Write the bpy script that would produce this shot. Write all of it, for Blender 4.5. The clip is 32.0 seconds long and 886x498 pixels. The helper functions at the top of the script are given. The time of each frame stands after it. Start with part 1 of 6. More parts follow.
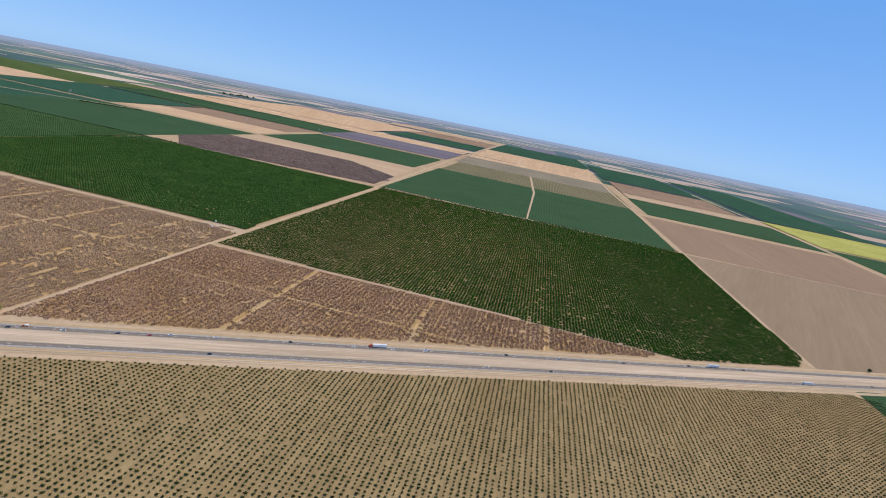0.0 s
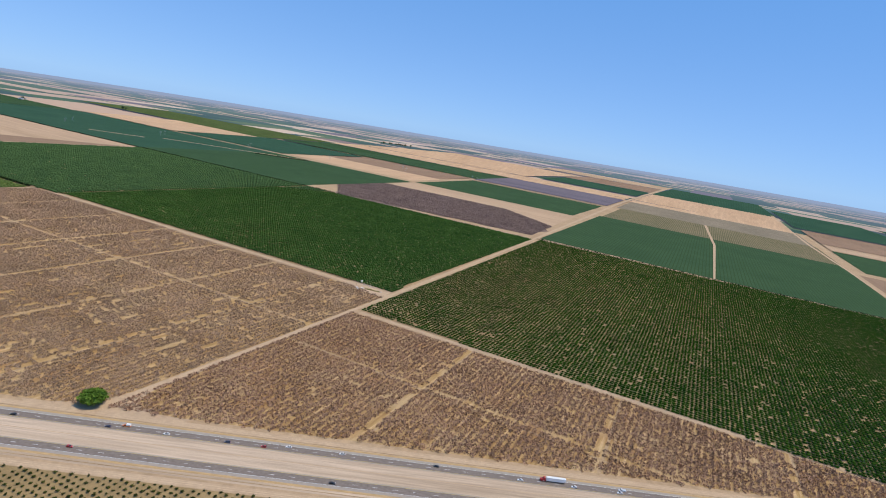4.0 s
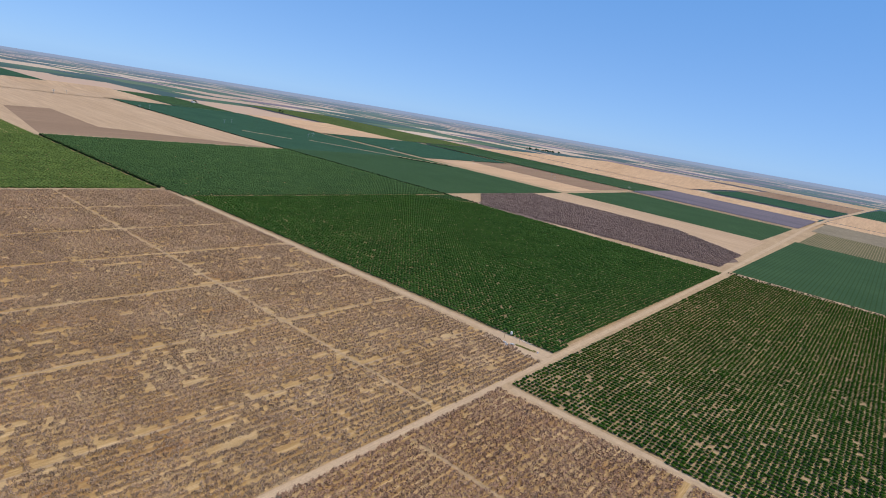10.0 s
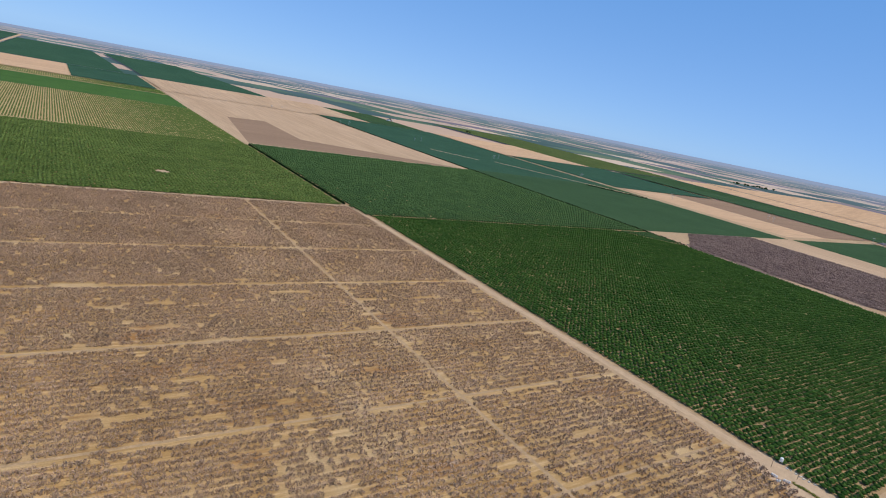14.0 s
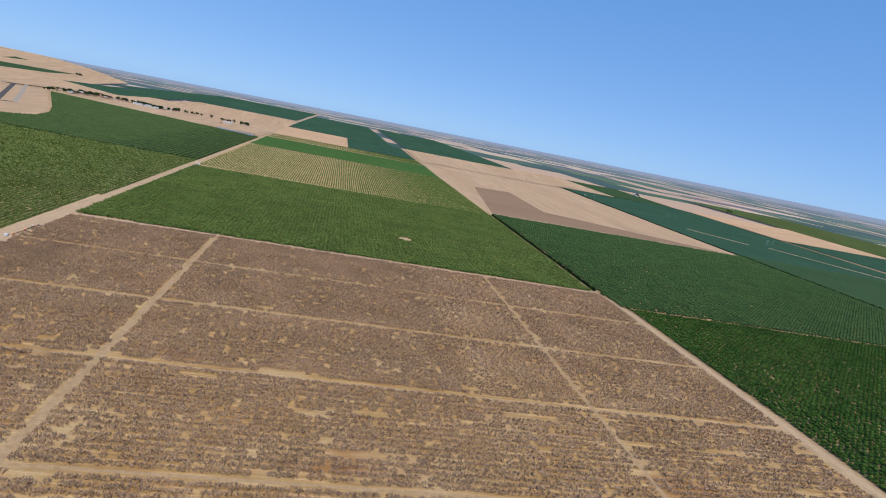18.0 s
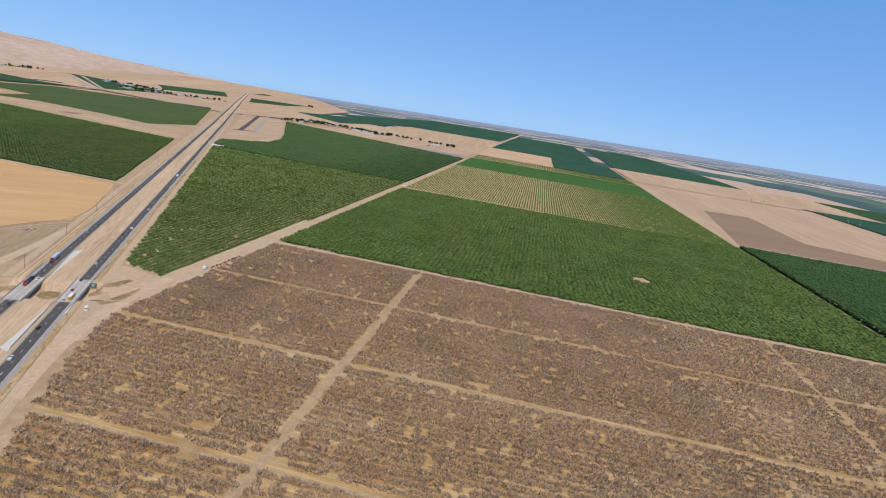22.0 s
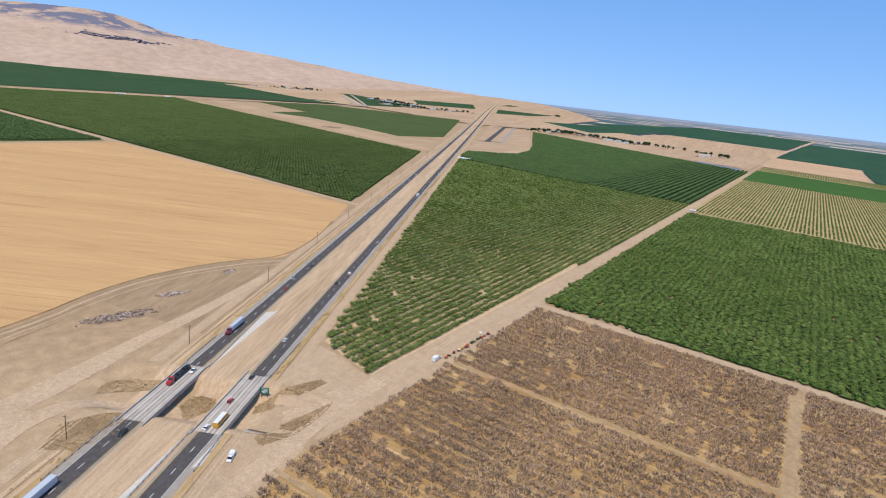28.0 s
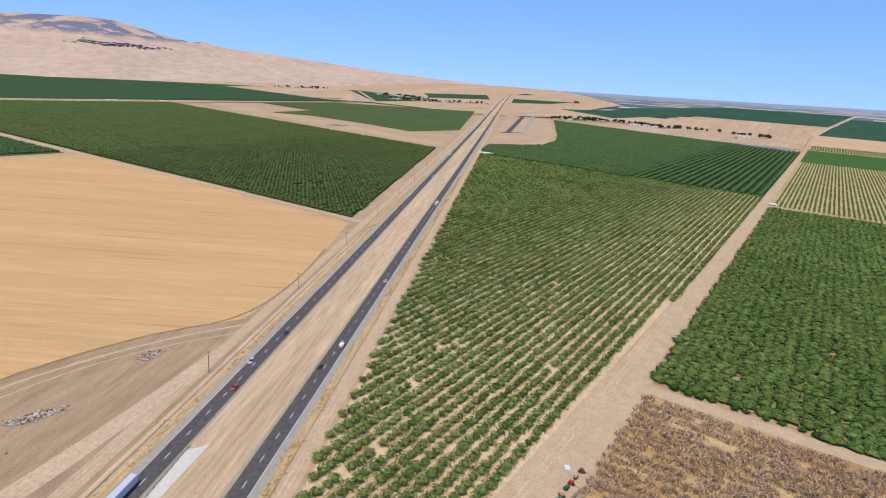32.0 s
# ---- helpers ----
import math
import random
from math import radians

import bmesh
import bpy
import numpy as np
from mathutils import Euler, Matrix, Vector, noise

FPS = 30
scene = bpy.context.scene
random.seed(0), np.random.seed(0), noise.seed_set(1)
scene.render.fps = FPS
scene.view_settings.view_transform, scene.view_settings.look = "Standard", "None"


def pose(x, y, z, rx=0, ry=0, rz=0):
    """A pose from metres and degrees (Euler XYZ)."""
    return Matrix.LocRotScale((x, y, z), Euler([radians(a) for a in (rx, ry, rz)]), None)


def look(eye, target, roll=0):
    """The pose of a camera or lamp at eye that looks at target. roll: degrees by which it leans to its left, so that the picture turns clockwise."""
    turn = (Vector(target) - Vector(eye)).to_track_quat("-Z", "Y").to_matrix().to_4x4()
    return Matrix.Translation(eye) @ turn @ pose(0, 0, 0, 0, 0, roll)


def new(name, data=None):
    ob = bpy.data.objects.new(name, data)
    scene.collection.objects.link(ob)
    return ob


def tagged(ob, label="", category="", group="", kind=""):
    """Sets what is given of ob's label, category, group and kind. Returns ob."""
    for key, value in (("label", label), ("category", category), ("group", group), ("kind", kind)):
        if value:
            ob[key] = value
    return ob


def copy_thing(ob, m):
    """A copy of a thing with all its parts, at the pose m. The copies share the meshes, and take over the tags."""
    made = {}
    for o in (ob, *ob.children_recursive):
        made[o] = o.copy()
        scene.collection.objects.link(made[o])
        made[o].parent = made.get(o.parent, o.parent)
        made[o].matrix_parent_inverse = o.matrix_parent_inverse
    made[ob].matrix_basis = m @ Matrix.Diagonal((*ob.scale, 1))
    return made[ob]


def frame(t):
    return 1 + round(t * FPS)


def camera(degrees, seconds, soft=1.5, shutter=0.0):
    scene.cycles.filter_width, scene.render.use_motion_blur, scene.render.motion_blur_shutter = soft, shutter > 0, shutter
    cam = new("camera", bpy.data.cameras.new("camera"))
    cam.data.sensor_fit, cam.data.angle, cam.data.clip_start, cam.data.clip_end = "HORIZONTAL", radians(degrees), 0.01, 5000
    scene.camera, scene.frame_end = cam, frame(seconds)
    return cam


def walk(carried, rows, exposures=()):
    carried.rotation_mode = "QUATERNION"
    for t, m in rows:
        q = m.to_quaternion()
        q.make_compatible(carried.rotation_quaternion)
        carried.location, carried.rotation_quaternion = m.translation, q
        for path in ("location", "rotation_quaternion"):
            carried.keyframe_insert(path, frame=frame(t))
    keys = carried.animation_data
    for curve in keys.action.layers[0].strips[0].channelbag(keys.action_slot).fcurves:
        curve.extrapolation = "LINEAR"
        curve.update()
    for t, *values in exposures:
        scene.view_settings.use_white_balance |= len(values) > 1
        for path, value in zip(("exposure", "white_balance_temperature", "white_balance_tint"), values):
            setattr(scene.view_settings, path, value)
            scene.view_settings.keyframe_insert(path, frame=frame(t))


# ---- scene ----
# Plan: x runs south, y runs east (north is -x, west is -y), metres, flat valley floor at z = 0.

K = 0.88  # metres of the scene to one of the plan


def shot(x, y, z, yaw, pitch, roll):
    """A camera pose: yaw to the left from +y, pitch up, roll as in look()."""
    return pose(x * K, y * K, z * K) @ pose(0, 0, 0, 0, 0, yaw) @ pose(0, 0, 0, 90 + pitch) @ pose(0, 0, 0, 0, 0, roll)


cam = camera(74.97, 32.0, soft=1.0)
PATH = [
    (0, 445.8, -786.5, 259.1, 7.64, -13.11, 11.35),
    (0.5, 437.5, -767.3, 258.4, 9.42, -12.75, 11.28),
    (1, 429.1, -748.2, 257.8, 11.33, -12.48, 11.24),
    (1.5, 420.7, -729.1, 257.1, 13.50, -12.38, 10.98),
    (2, 412.2, -710.0, 256.5, 15.82, -12.38, 10.73),
    (2.5, 403.4, -691.0, 256.0, 18.08, -12.34, 10.43),
    (3, 394.4, -672.3, 255.4, 20.16, -12.15, 10.15),
    (3.5, 385.1, -653.9, 254.8, 21.78, -11.81, 9.84),
    (4, 375.2, -635.9, 254.0, 23.12, -11.56, 9.52),
    (4.5, 364.7, -618.2, 252.9, 24.33, -11.87, 9.31),
    (6.5, 320.4, -549.4, 248.3, 27.30, -12.98, 9.39),
    (7, 308.9, -532.8, 246.9, 28.69, -13.19, 9.38),
    (7.5, 296.9, -516.8, 245.4, 30.03, -13.26, 9.41),
    (8, 284.4, -501.2, 243.7, 31.08, -13.29, 9.52),
    (8.5, 271.4, -486.1, 241.9, 32.07, -13.22, 9.65),
    (9, 257.7, -471.5, 240.1, 33.26, -13.03, 9.76),
    (9.5, 243.2, -457.5, 238.4, 34.70, -13.06, 9.91),
    (10, 228.0, -444.0, 236.6, 36.75, -13.25, 9.91),
    (10.5, 212.0, -431.2, 234.8, 39.08, -13.62, 9.86),
    (11, 195.5, -418.9, 233.0, 41.55, -13.94, 9.81),
    (11.5, 178.5, -407.3, 231.0, 43.82, -14.08, 9.74),
    (12, 161.0, -396.3, 229.0, 45.73, -14.22, 9.69),
    (12.5, 143.1, -386.1, 226.9, 47.88, -14.41, 9.91),
    (13, 124.9, -376.7, 224.6, 50.10, -14.57, 10.04),
    (13.5, 106.3, -368.2, 222.2, 52.21, -14.41, 10.74),
    (15.5, 30.6, -338.4, 212.3, 60.48, -12.82, 12.72),
    (16, 11.3, -332.5, 209.9, 63.93, -12.35, 12.70),
    (16.5, -8.6, -328.2, 207.7, 67.66, -12.22, 12.45),
    (17, -28.8, -325.3, 205.4, 71.52, -12.03, 12.10),
    (17.5, -49.5, -323.9, 203.1, 75.44, -11.40, 11.89),
    (18, -70.6, -323.7, 200.7, 77.98, -11.73, 11.55),
    (18.5, -91.9, -324.6, 198.2, 80.21, -12.31, 11.30),
    (19, -113.4, -326.6, 195.5, 82.83, -12.85, 11.09),
    (19.5, -134.9, -329.4, 192.9, 85.71, -13.40, 10.82),
    (20, -156.4, -333.2, 190.4, 88.56, -13.79, 10.49),
    (20.5, -177.9, -337.9, 188.0, 91.11, -13.93, 10.13),
    (21, -199.2, -343.6, 185.7, 93.31, -13.72, 9.83),
    (21.5, -220.3, -350.1, 183.4, 95.32, -13.40, 9.56),
    (22, -241.2, -357.6, 181.2, 97.58, -13.26, 9.31),
    (22.5, -261.7, -365.8, 179.0, 100.11, -13.37, 8.97),
    (23, -281.7, -374.7, 176.7, 102.84, -13.61, 8.72),
    (23.5, -301.3, -384.2, 174.5, 105.43, -13.84, 8.41),
    (24, -320.4, -394.3, 172.3, 107.66, -13.85, 8.39),
    (24.5, -339.1, -404.9, 170.2, 109.49, -13.93, 8.47),
    (25, -357.5, -416.0, 168.0, 111.57, -14.13, 8.47),
    (25.5, -375.7, -427.6, 165.8, 113.87, -14.31, 8.30),
    (26, -393.5, -439.5, 163.7, 116.09, -14.60, 8.05),
    (26.5, -411.1, -451.8, 161.5, 118.04, -14.78, 7.74),
    (28.5, -479.7, -501.7, 152.7, 121.53, -15.74, 6.51),
    (29, -496.7, -514.2, 150.7, 122.16, -15.99, 6.04),
    (29.5, -513.7, -526.8, 148.8, 122.52, -16.06, 5.64),
    (30, -530.8, -539.4, 146.8, 122.65, -16.11, 5.22),
    (30.5, -548.1, -552.1, 144.8, 122.78, -16.17, 4.77),
    (31, -565.6, -564.8, 142.7, 122.91, -16.15, 4.39),
    (31.5, -583.2, -577.5, 140.5, 122.90, -16.18, 4.29),
    (32, -600.8, -590.1, 138.2, 122.61, -16.16, 3.98),
]
walk(cam, [(row[0], shot(*row[1:])) for row in PATH], [(0, -0.52), (9, -0.56), (16, -0.62), (24, -0.56), (32, -0.43)])

# ---- light ----
SUN_EL, SUN_AZ = radians(64), radians(16)
to_sun = Vector((math.cos(SUN_EL) * math.cos(SUN_AZ), math.cos(SUN_EL) * math.sin(SUN_AZ), math.sin(SUN_EL)))
world = bpy.data.worlds.new("sky")
scene.world = world
world.use_nodes = True
wn = world.node_tree
sky = wn.nodes.new("ShaderNodeTexSky")
sky.sky_type, sky.sun_disc = "NISHITA", False
sky.sun_elevation, sky.sun_rotation = SUN_EL, math.pi / 2 - SUN_AZ
sky.altitude, sky.air_density, sky.dust_density, sky.ozone_density = 0, 0.6, 0.0, 3.0
flat = wn.nodes.new("ShaderNodeGamma")
flat.inputs[1].default_value = 0.33
wn.links.new(sky.outputs[0], flat.inputs[0])
blue = wn.nodes.new("ShaderNodeMix")
blue.data_type, blue.blend_type = "RGBA", "MULTIPLY"
blue.inputs[0].default_value = 1.0
blue.inputs[7].default_value = (2.2, 3.6, 5.95, 1)
wn.links.new(flat.outputs[0], blue.inputs[6])
way = wn.nodes.new("ShaderNodeTexCoord")
rise = wn.nodes.new("ShaderNodeSeparateXYZ")
wn.links.new(way.outputs["Generated"], rise.inputs[0])
climb = wn.nodes.new("ShaderNodeMapRange")
climb.interpolation_type = "SMOOTHSTEP"
climb.inputs["From Min"].default_value, climb.inputs["From Max"].default_value = -0.06, 0.34
wn.links.new(rise.outputs[2], climb.inputs["Value"])
depth = wn.nodes.new("ShaderNodeMix")
depth.data_type = "RGBA"
depth.inputs[6].default_value, depth.inputs[7].default_value = (1.03, 0.985, 0.955, 1), (0.70, 0.91, 1.0, 1)
wn.links.new(climb.outputs[0], depth.inputs[0])
deep = wn.nodes.new("ShaderNodeMix")
deep.data_type, deep.blend_type = "RGBA", "MULTIPLY"
deep.inputs[0].default_value = 1.0
wn.links.new(blue.outputs[2], deep.inputs[6])
wn.links.new(depth.outputs[2], deep.inputs[7])
wn.links.new(deep.outputs[2], wn.nodes["Background"].inputs[0])
wn.nodes["Background"].inputs[1].default_value = 0.124
sun = new("sun", bpy.data.lights.new("sun", "SUN"))
sun.data.energy, sun.data.angle, sun.data.color = 5.0, radians(0.5), (1.0, 0.885, 0.71)
sun.matrix_world = look((0, 0, 1500), Vector((0, 0, 1500)) - to_sun)

# ---- the lie of the land ----
CX, CY, R0, RMAX = 60.0, -520.0, 3900.0, 5050.0


def rim(x, y):
    """Height to which the far plain is drawn up towards that side."""
    yaw = np.degrees(np.arctan2(-(x - CX), y - CY)) % 360
    yaw = np.where(yaw > 250, yaw - 360, yaw)
    return np.interp(yaw, [-60, 0, 45, 90, 130, 160], [252, 252, 234, 202, 163, 148])


def hub(x, y):
    """The place towards which the far plain is drawn in on that side."""
    yaw = np.degrees(np.arctan2(-(x - CX), y - CY)) % 360
    yaw = np.where(yaw > 250, yaw - 360, yaw)
    at = [-60, 8, 28, 50, 64, 83, 103, 122, 160, 250]
    return np.interp(yaw, at, [446, 446, 309, 125, 11, -113, -282, -500, -560, -560]), np.interp(yaw, at, [-786, -786, -533, -377, -332, -327, -375, -515, -560, -560])


def dip(x, y):
    """The cutting in which the dirt track passes under the freeway."""
    s, o = x * FD[0] + y * FD[1], x * FN[0] + y * FN[1] + 352.6
    a = np.clip((22 - np.abs(s + 868)) / 11, 0, 1)
    b = np.clip((66 - np.abs(o)) / 40, 0, 1)
    return -4.6 * a * a * (3 - 2 * a) * b * b * (3 - 2 * b)


FD, FN = (0.8928, 0.4504), (-0.4504, 0.8928)


def fw(s, o):
    """A place from the metres along the freeway and the metres across it (the median's middle is 0)."""
    return s * FD[0] + (o - 352.6) * FN[0], s * FD[1] + (o - 352.6) * FN[1]


def lay(x, y, z=0.0):
    """Places on the land: flat, and beyond R0 drawn in towards the rim, where the plain meets the sky."""
    x, y = np.asarray(x, float), np.asarray(y, float)
    dx, dy = x - CX, y - CY
    far = np.maximum(np.hypot(dx, dy), 1.0)
    drawn = np.where(far > R0, R0 + (RMAX - R0) * (1 - R0 / far), far)
    h = rim(x, y)
    up = np.where(far > R0, h * (1 - drawn / far) - 0.009 * drawn * (1 - R0 / far) ** 2, 0.0)
    k = drawn / far
    z = z + np.where(np.asarray(z) > 0, np.clip((far - 2600) * 0.004, 0, 9), 0.0)
    hx, hy = hub(x, y)
    return np.stack([hx + (x - hx) * k, hy + (y - hy) * k, up + dip(x, y) + z], -1) * K


# ---- materials ----
def material(name, rough=0.9, spec=0.2):
    m = bpy.data.materials.new(name)
    m.use_nodes = True
    b = m.node_tree.nodes["Principled BSDF"]
    b.inputs["Roughness"].default_value = rough
    b.inputs["Specular IOR Level"].default_value = spec
    return m, m.node_tree.nodes, m.node_tree.links, b


def place(nodes, links, scale=(1, 1, 1), turn=0.0):
    g = nodes.new("ShaderNodeNewGeometry")
    v = nodes.new("ShaderNodeMapping")
    v.vector_type = "TEXTURE"
    v.inputs["Scale"].default_value = tuple(1 / s for s in scale)
    v.inputs["Rotation"].default_value = (0, 0, turn)
    links.new(g.outputs["Position"], v.inputs["Vector"])
    return v.outputs["Vector"]


def clouded(nodes, links, vec, scale, detail=4.0, rough=0.6):
    n = nodes.new("ShaderNodeTexNoise")
    n.inputs["Scale"].default_value, n.inputs["Detail"].default_value, n.inputs["Roughness"].default_value = scale, detail, rough
    links.new(vec, n.inputs["Vector"])
    return n.outputs["Fac"]


def ramp(nodes, links, fac, stops, smooth=True):
    r = nodes.new("ShaderNodeValToRGB")
    r.color_ramp.interpolation = "LINEAR" if smooth else "CONSTANT"
    el = r.color_ramp.elements
    while len(el) < len(stops):
        el.new(0.5)
    for e, (p, c) in zip(el, stops):
        e.position, e.color = p, (*c, 1)
    links.new(fac, r.inputs[0])
    return r.outputs[0]


def mixed(nodes, links, fac, a, b, how="MIX"):
    m = nodes.new("ShaderNodeMix")
    m.data_type, m.blend_type = "RGBA", how
    for sock, v in ((m.inputs[0], fac), (m.inputs[6], a), (m.inputs[7], b)):
        if isinstance(v, (int, float)):
            sock.default_value = v
        elif isinstance(v, tuple):
            sock.default_value = (*v, 1)
        else:
            links.new(v, sock)
    return m.outputs[2]


def bumped(nodes, links, b, height, strength=0.4, dist=0.3):
    n = nodes.new("ShaderNodeBump")
    n.inputs["Strength"].default_value, n.inputs["Distance"].default_value = strength, dist
    links.new(height, n.inputs["Height"])
    links.new(n.outputs[0], b.inputs["Normal"])


def soil(name, low, high, big=0.012, fine=0.35, stretch=None, turn=0.0, contrast=0.22, rows=None, grit=(0.8, 1.15)):
    """Bare or stubble ground. stretch: long along one way, as tilled ground; rows: (period, turn, colour, share) of planted lines."""
    m, n, l, b = material(name, 0.97, 0.04)
    v = place(n, l)
    vs = place(n, l, stretch, turn) if stretch else v
    a = clouded(n, l, vs, big, 5)
    f = clouded(n, l, vs, fine, 4)
    col = ramp(n, l, a, [(0.5 - contrast, low), (0.5 + contrast, high)])
    shade = ramp(n, l, f, [(0.3, (grit[0],) * 3), (0.7, (grit[1],) * 3)])
    col = mixed(n, l, 1.0, col, shade, "MULTIPLY")
    speck = clouded(n, l, v, 1.3, 5, 0.7)
    col = mixed(n, l, 1.0, col, ramp(n, l, speck, [(0.32, (0.84,) * 3), (0.68, (1.12,) * 3)]), "MULTIPLY")
    if rows:
        period, rt, rc, share = rows
        w = n.new("ShaderNodeTexWave")
        w.inputs["Scale"].default_value = 2 * math.pi / 20 / period
        w.inputs["Distortion"].default_value, w.inputs["Detail"].default_value, w.inputs["Detail Scale"].default_value = 0.6, 2, 0.4
        l.new(place(n, l, (1, 1, 1), rt), w.inputs["Vector"])
        on = ramp(n, l, w.outputs["Fac"], [(1 - share - 0.12, (0, 0, 0)), (1 - share + 0.12, (1, 1, 1))])
        patchy = ramp(n, l, clouded(n, l, v, 0.01, 4), [(0.36, (0.35,) * 3), (0.6, (1, 1, 1))])
        col = mixed(n, l, mixed(n, l, 1.0, on, patchy, "MULTIPLY"), col, rc)
    l.new(col, b.inputs["Base Color"])
    bumped(n, l, b, f, 0.5, 0.15)
    return m


def canopy(name, dark, light, spread=0.5, grit=(0.6, 1.36), rugged=0.7):
    """Leaves of an orchard: colour by tree and in drifts over the block, with grain."""
    m, n, l, b = material(name, 0.92, 0.05)
    g = n.new("ShaderNodeNewGeometry")
    drift = clouded(n, l, place(n, l), 0.02, 4)
    grain = clouded(n, l, place(n, l), 1.7, 4, 0.7)
    own = n.new("ShaderNodeMath")
    own.operation = "MULTIPLY_ADD"
    l.new(g.outputs["Random Per Island"], own.inputs[0])
    own.inputs[1].default_value, own.inputs[2].default_value = spread, -spread / 2
    both = n.new("ShaderNodeMath")
    l.new(own.outputs[0], both.inputs[0])
    l.new(drift, both.inputs[1])
    col = ramp(n, l, both.outputs[0], [(0.25, dark), (0.75, light)])
    col = mixed(n, l, 1.0, col, ramp(n, l, grain, [(0.34, (grit[0],) * 3), (0.66, (grit[1],) * 3)]), "MULTIPLY")
    l.new(col, b.inputs["Base Color"])
    bumped(n, l, b, clouded(n, l, place(n, l), 1.5, 4, 0.7), rugged, 0.6)
    return m


def carpet(name, dark, light, period, turn, gap=(0.2, 0.14, 0.08), share=0.15):
    """A far crop: closed leaves in planted lines."""
    m, n, l, b = material(name, 0.95, 0.04)
    v = place(n, l)
    col = ramp(n, l, clouded(n, l, v, 0.008, 5), [(0.3, dark), (0.7, light)])
    fine = clouded(n, l, v, 0.3, 4)
    col = mixed(n, l, 1.0, col, ramp(n, l, fine, [(0.3, (0.65,) * 3), (0.7, (1.25,) * 3)]), "MULTIPLY")
    w = n.new("ShaderNodeTexWave")
    w.inputs["Scale"].default_value = 2 * math.pi / 20 / period
    w.inputs["Distortion"].default_value, w.inputs["Detail"].default_value = 0.8, 2
    l.new(place(n, l, (1, 1, 1), turn), w.inputs["Vector"])
    on = ramp(n, l, w.outputs["Fac"], [(1 - share - 0.1, (0, 0, 0)), (1 - share + 0.2, (0.8,) * 3)])
    col = mixed(n, l, on, col, gap)
    l.new(col, b.inputs["Base Color"])
    bumped(n, l, b, fine, 0.6, 0.6)
    return m


def plain(name, colour, rough=0.6, spec=0.3, metal=0.0, grain=0.12, scale=0.8):
    m, n, l, b = material(name, rough, spec)
    b.inputs["Metallic"].default_value = metal
    f = clouded(n, l, place(n, l), scale, 5)
    lo, hi = tuple(c * (1 - grain) for c in colour), tuple(min(1, c * (1 + grain)) for c in colour)
    l.new(ramp(n, l, f, [(0.3, lo), (0.7, hi)]), b.inputs["Base Color"])
    return m


QUARTER = math.pi / 2
EARTH = soil("dry earth", (0.425, 0.290, 0.168), (0.500, 0.350, 0.208), 0.01, 0.15, None, 0.0, 0.16, None, (0.82, 1.12))
BARE = soil("scraped bare earth", (0.345, 0.236, 0.138), (0.430, 0.300, 0.180), 0.012, 0.3, (0.15, 1, 1), 0.467)
DIRT = soil("beaten dirt", (0.470, 0.330, 0.205), (0.545, 0.392, 0.250), 0.03, 0.2, None, 0.0, 0.22, None, (0.9, 1.08))


def streaked(m, turn, colour):
    """Adds sparse long streaks of bare stubble to a ground material."""
    n, l = m.node_tree.nodes, m.node_tree.links
    b = n["Principled BSDF"]
    old = b.inputs["Base Color"].links[0].from_socket
    thin = ramp(n, l, clouded(n, l, place(n, l, (0.03, 1.0, 1), turn), 0.22, 3, 0.5), [(0.60, (0, 0, 0)), (0.66, (0.6,) * 3)])
    drift = ramp(n, l, clouded(n, l, place(n, l), 0.018, 3), [(0.42, (0, 0, 0)), (0.58, (1, 1, 1))])
    l.new(mixed(n, l, mixed(n, l, 1.0, thin, drift, "MULTIPLY"), old, colour), b.inputs["Base Color"])
    return m


def dead_floor():
    """Dry orchard floor: ochre soil raked in long streaks, with straw-pale drifts and red-brown stains."""
    m, n, l, b = material("dry orchard floor", 0.97, 0.04)
    v, vs = place(n, l), place(n, l, (1.0, 0.05, 1), 0.0)
    base = ramp(n, l, clouded(n, l, vs, 0.35, 5, 0.65), [(0.3, (0.300, 0.176, 0.072)), (0.5, (0.450, 0.284, 0.118)), (0.68, (0.640, 0.445, 0.235))])
    red = ramp(n, l, clouded(n, l, place(n, l, (1.0, 0.3, 1), 0.0), 0.035, 5), [(0.55, (0, 0, 0)), (0.68, (0.75,) * 3)])
    col = mixed(n, l, red, base, (0.339, 0.172, 0.065))
    pale = ramp(n, l, clouded(n, l, v, 0.016, 4), [(0.48, (0, 0, 0)), (0.64, (0.55,) * 3)])
    col = mixed(n, l, pale, col, (0.558, 0.409, 0.233))
    weed = ramp(n, l, clouded(n, l, v, 0.06, 6, 0.7), [(0.67, (0, 0, 0)), (0.72, (0.6,) * 3)])
    col = mixed(n, l, weed, col, (0.23, 0.23, 0.06))
    fine = clouded(n, l, v, 1.1, 5, 0.7)
    col = mixed(n, l, 1.0, col, ramp(n, l, fine, [(0.32, (0.78,) * 3), (0.68, (1.14,) * 3)]), "MULTIPLY")
    l.new(col, b.inputs["Base Color"])
    bumped(n, l, b, fine, 0.5, 0.2)
    return m


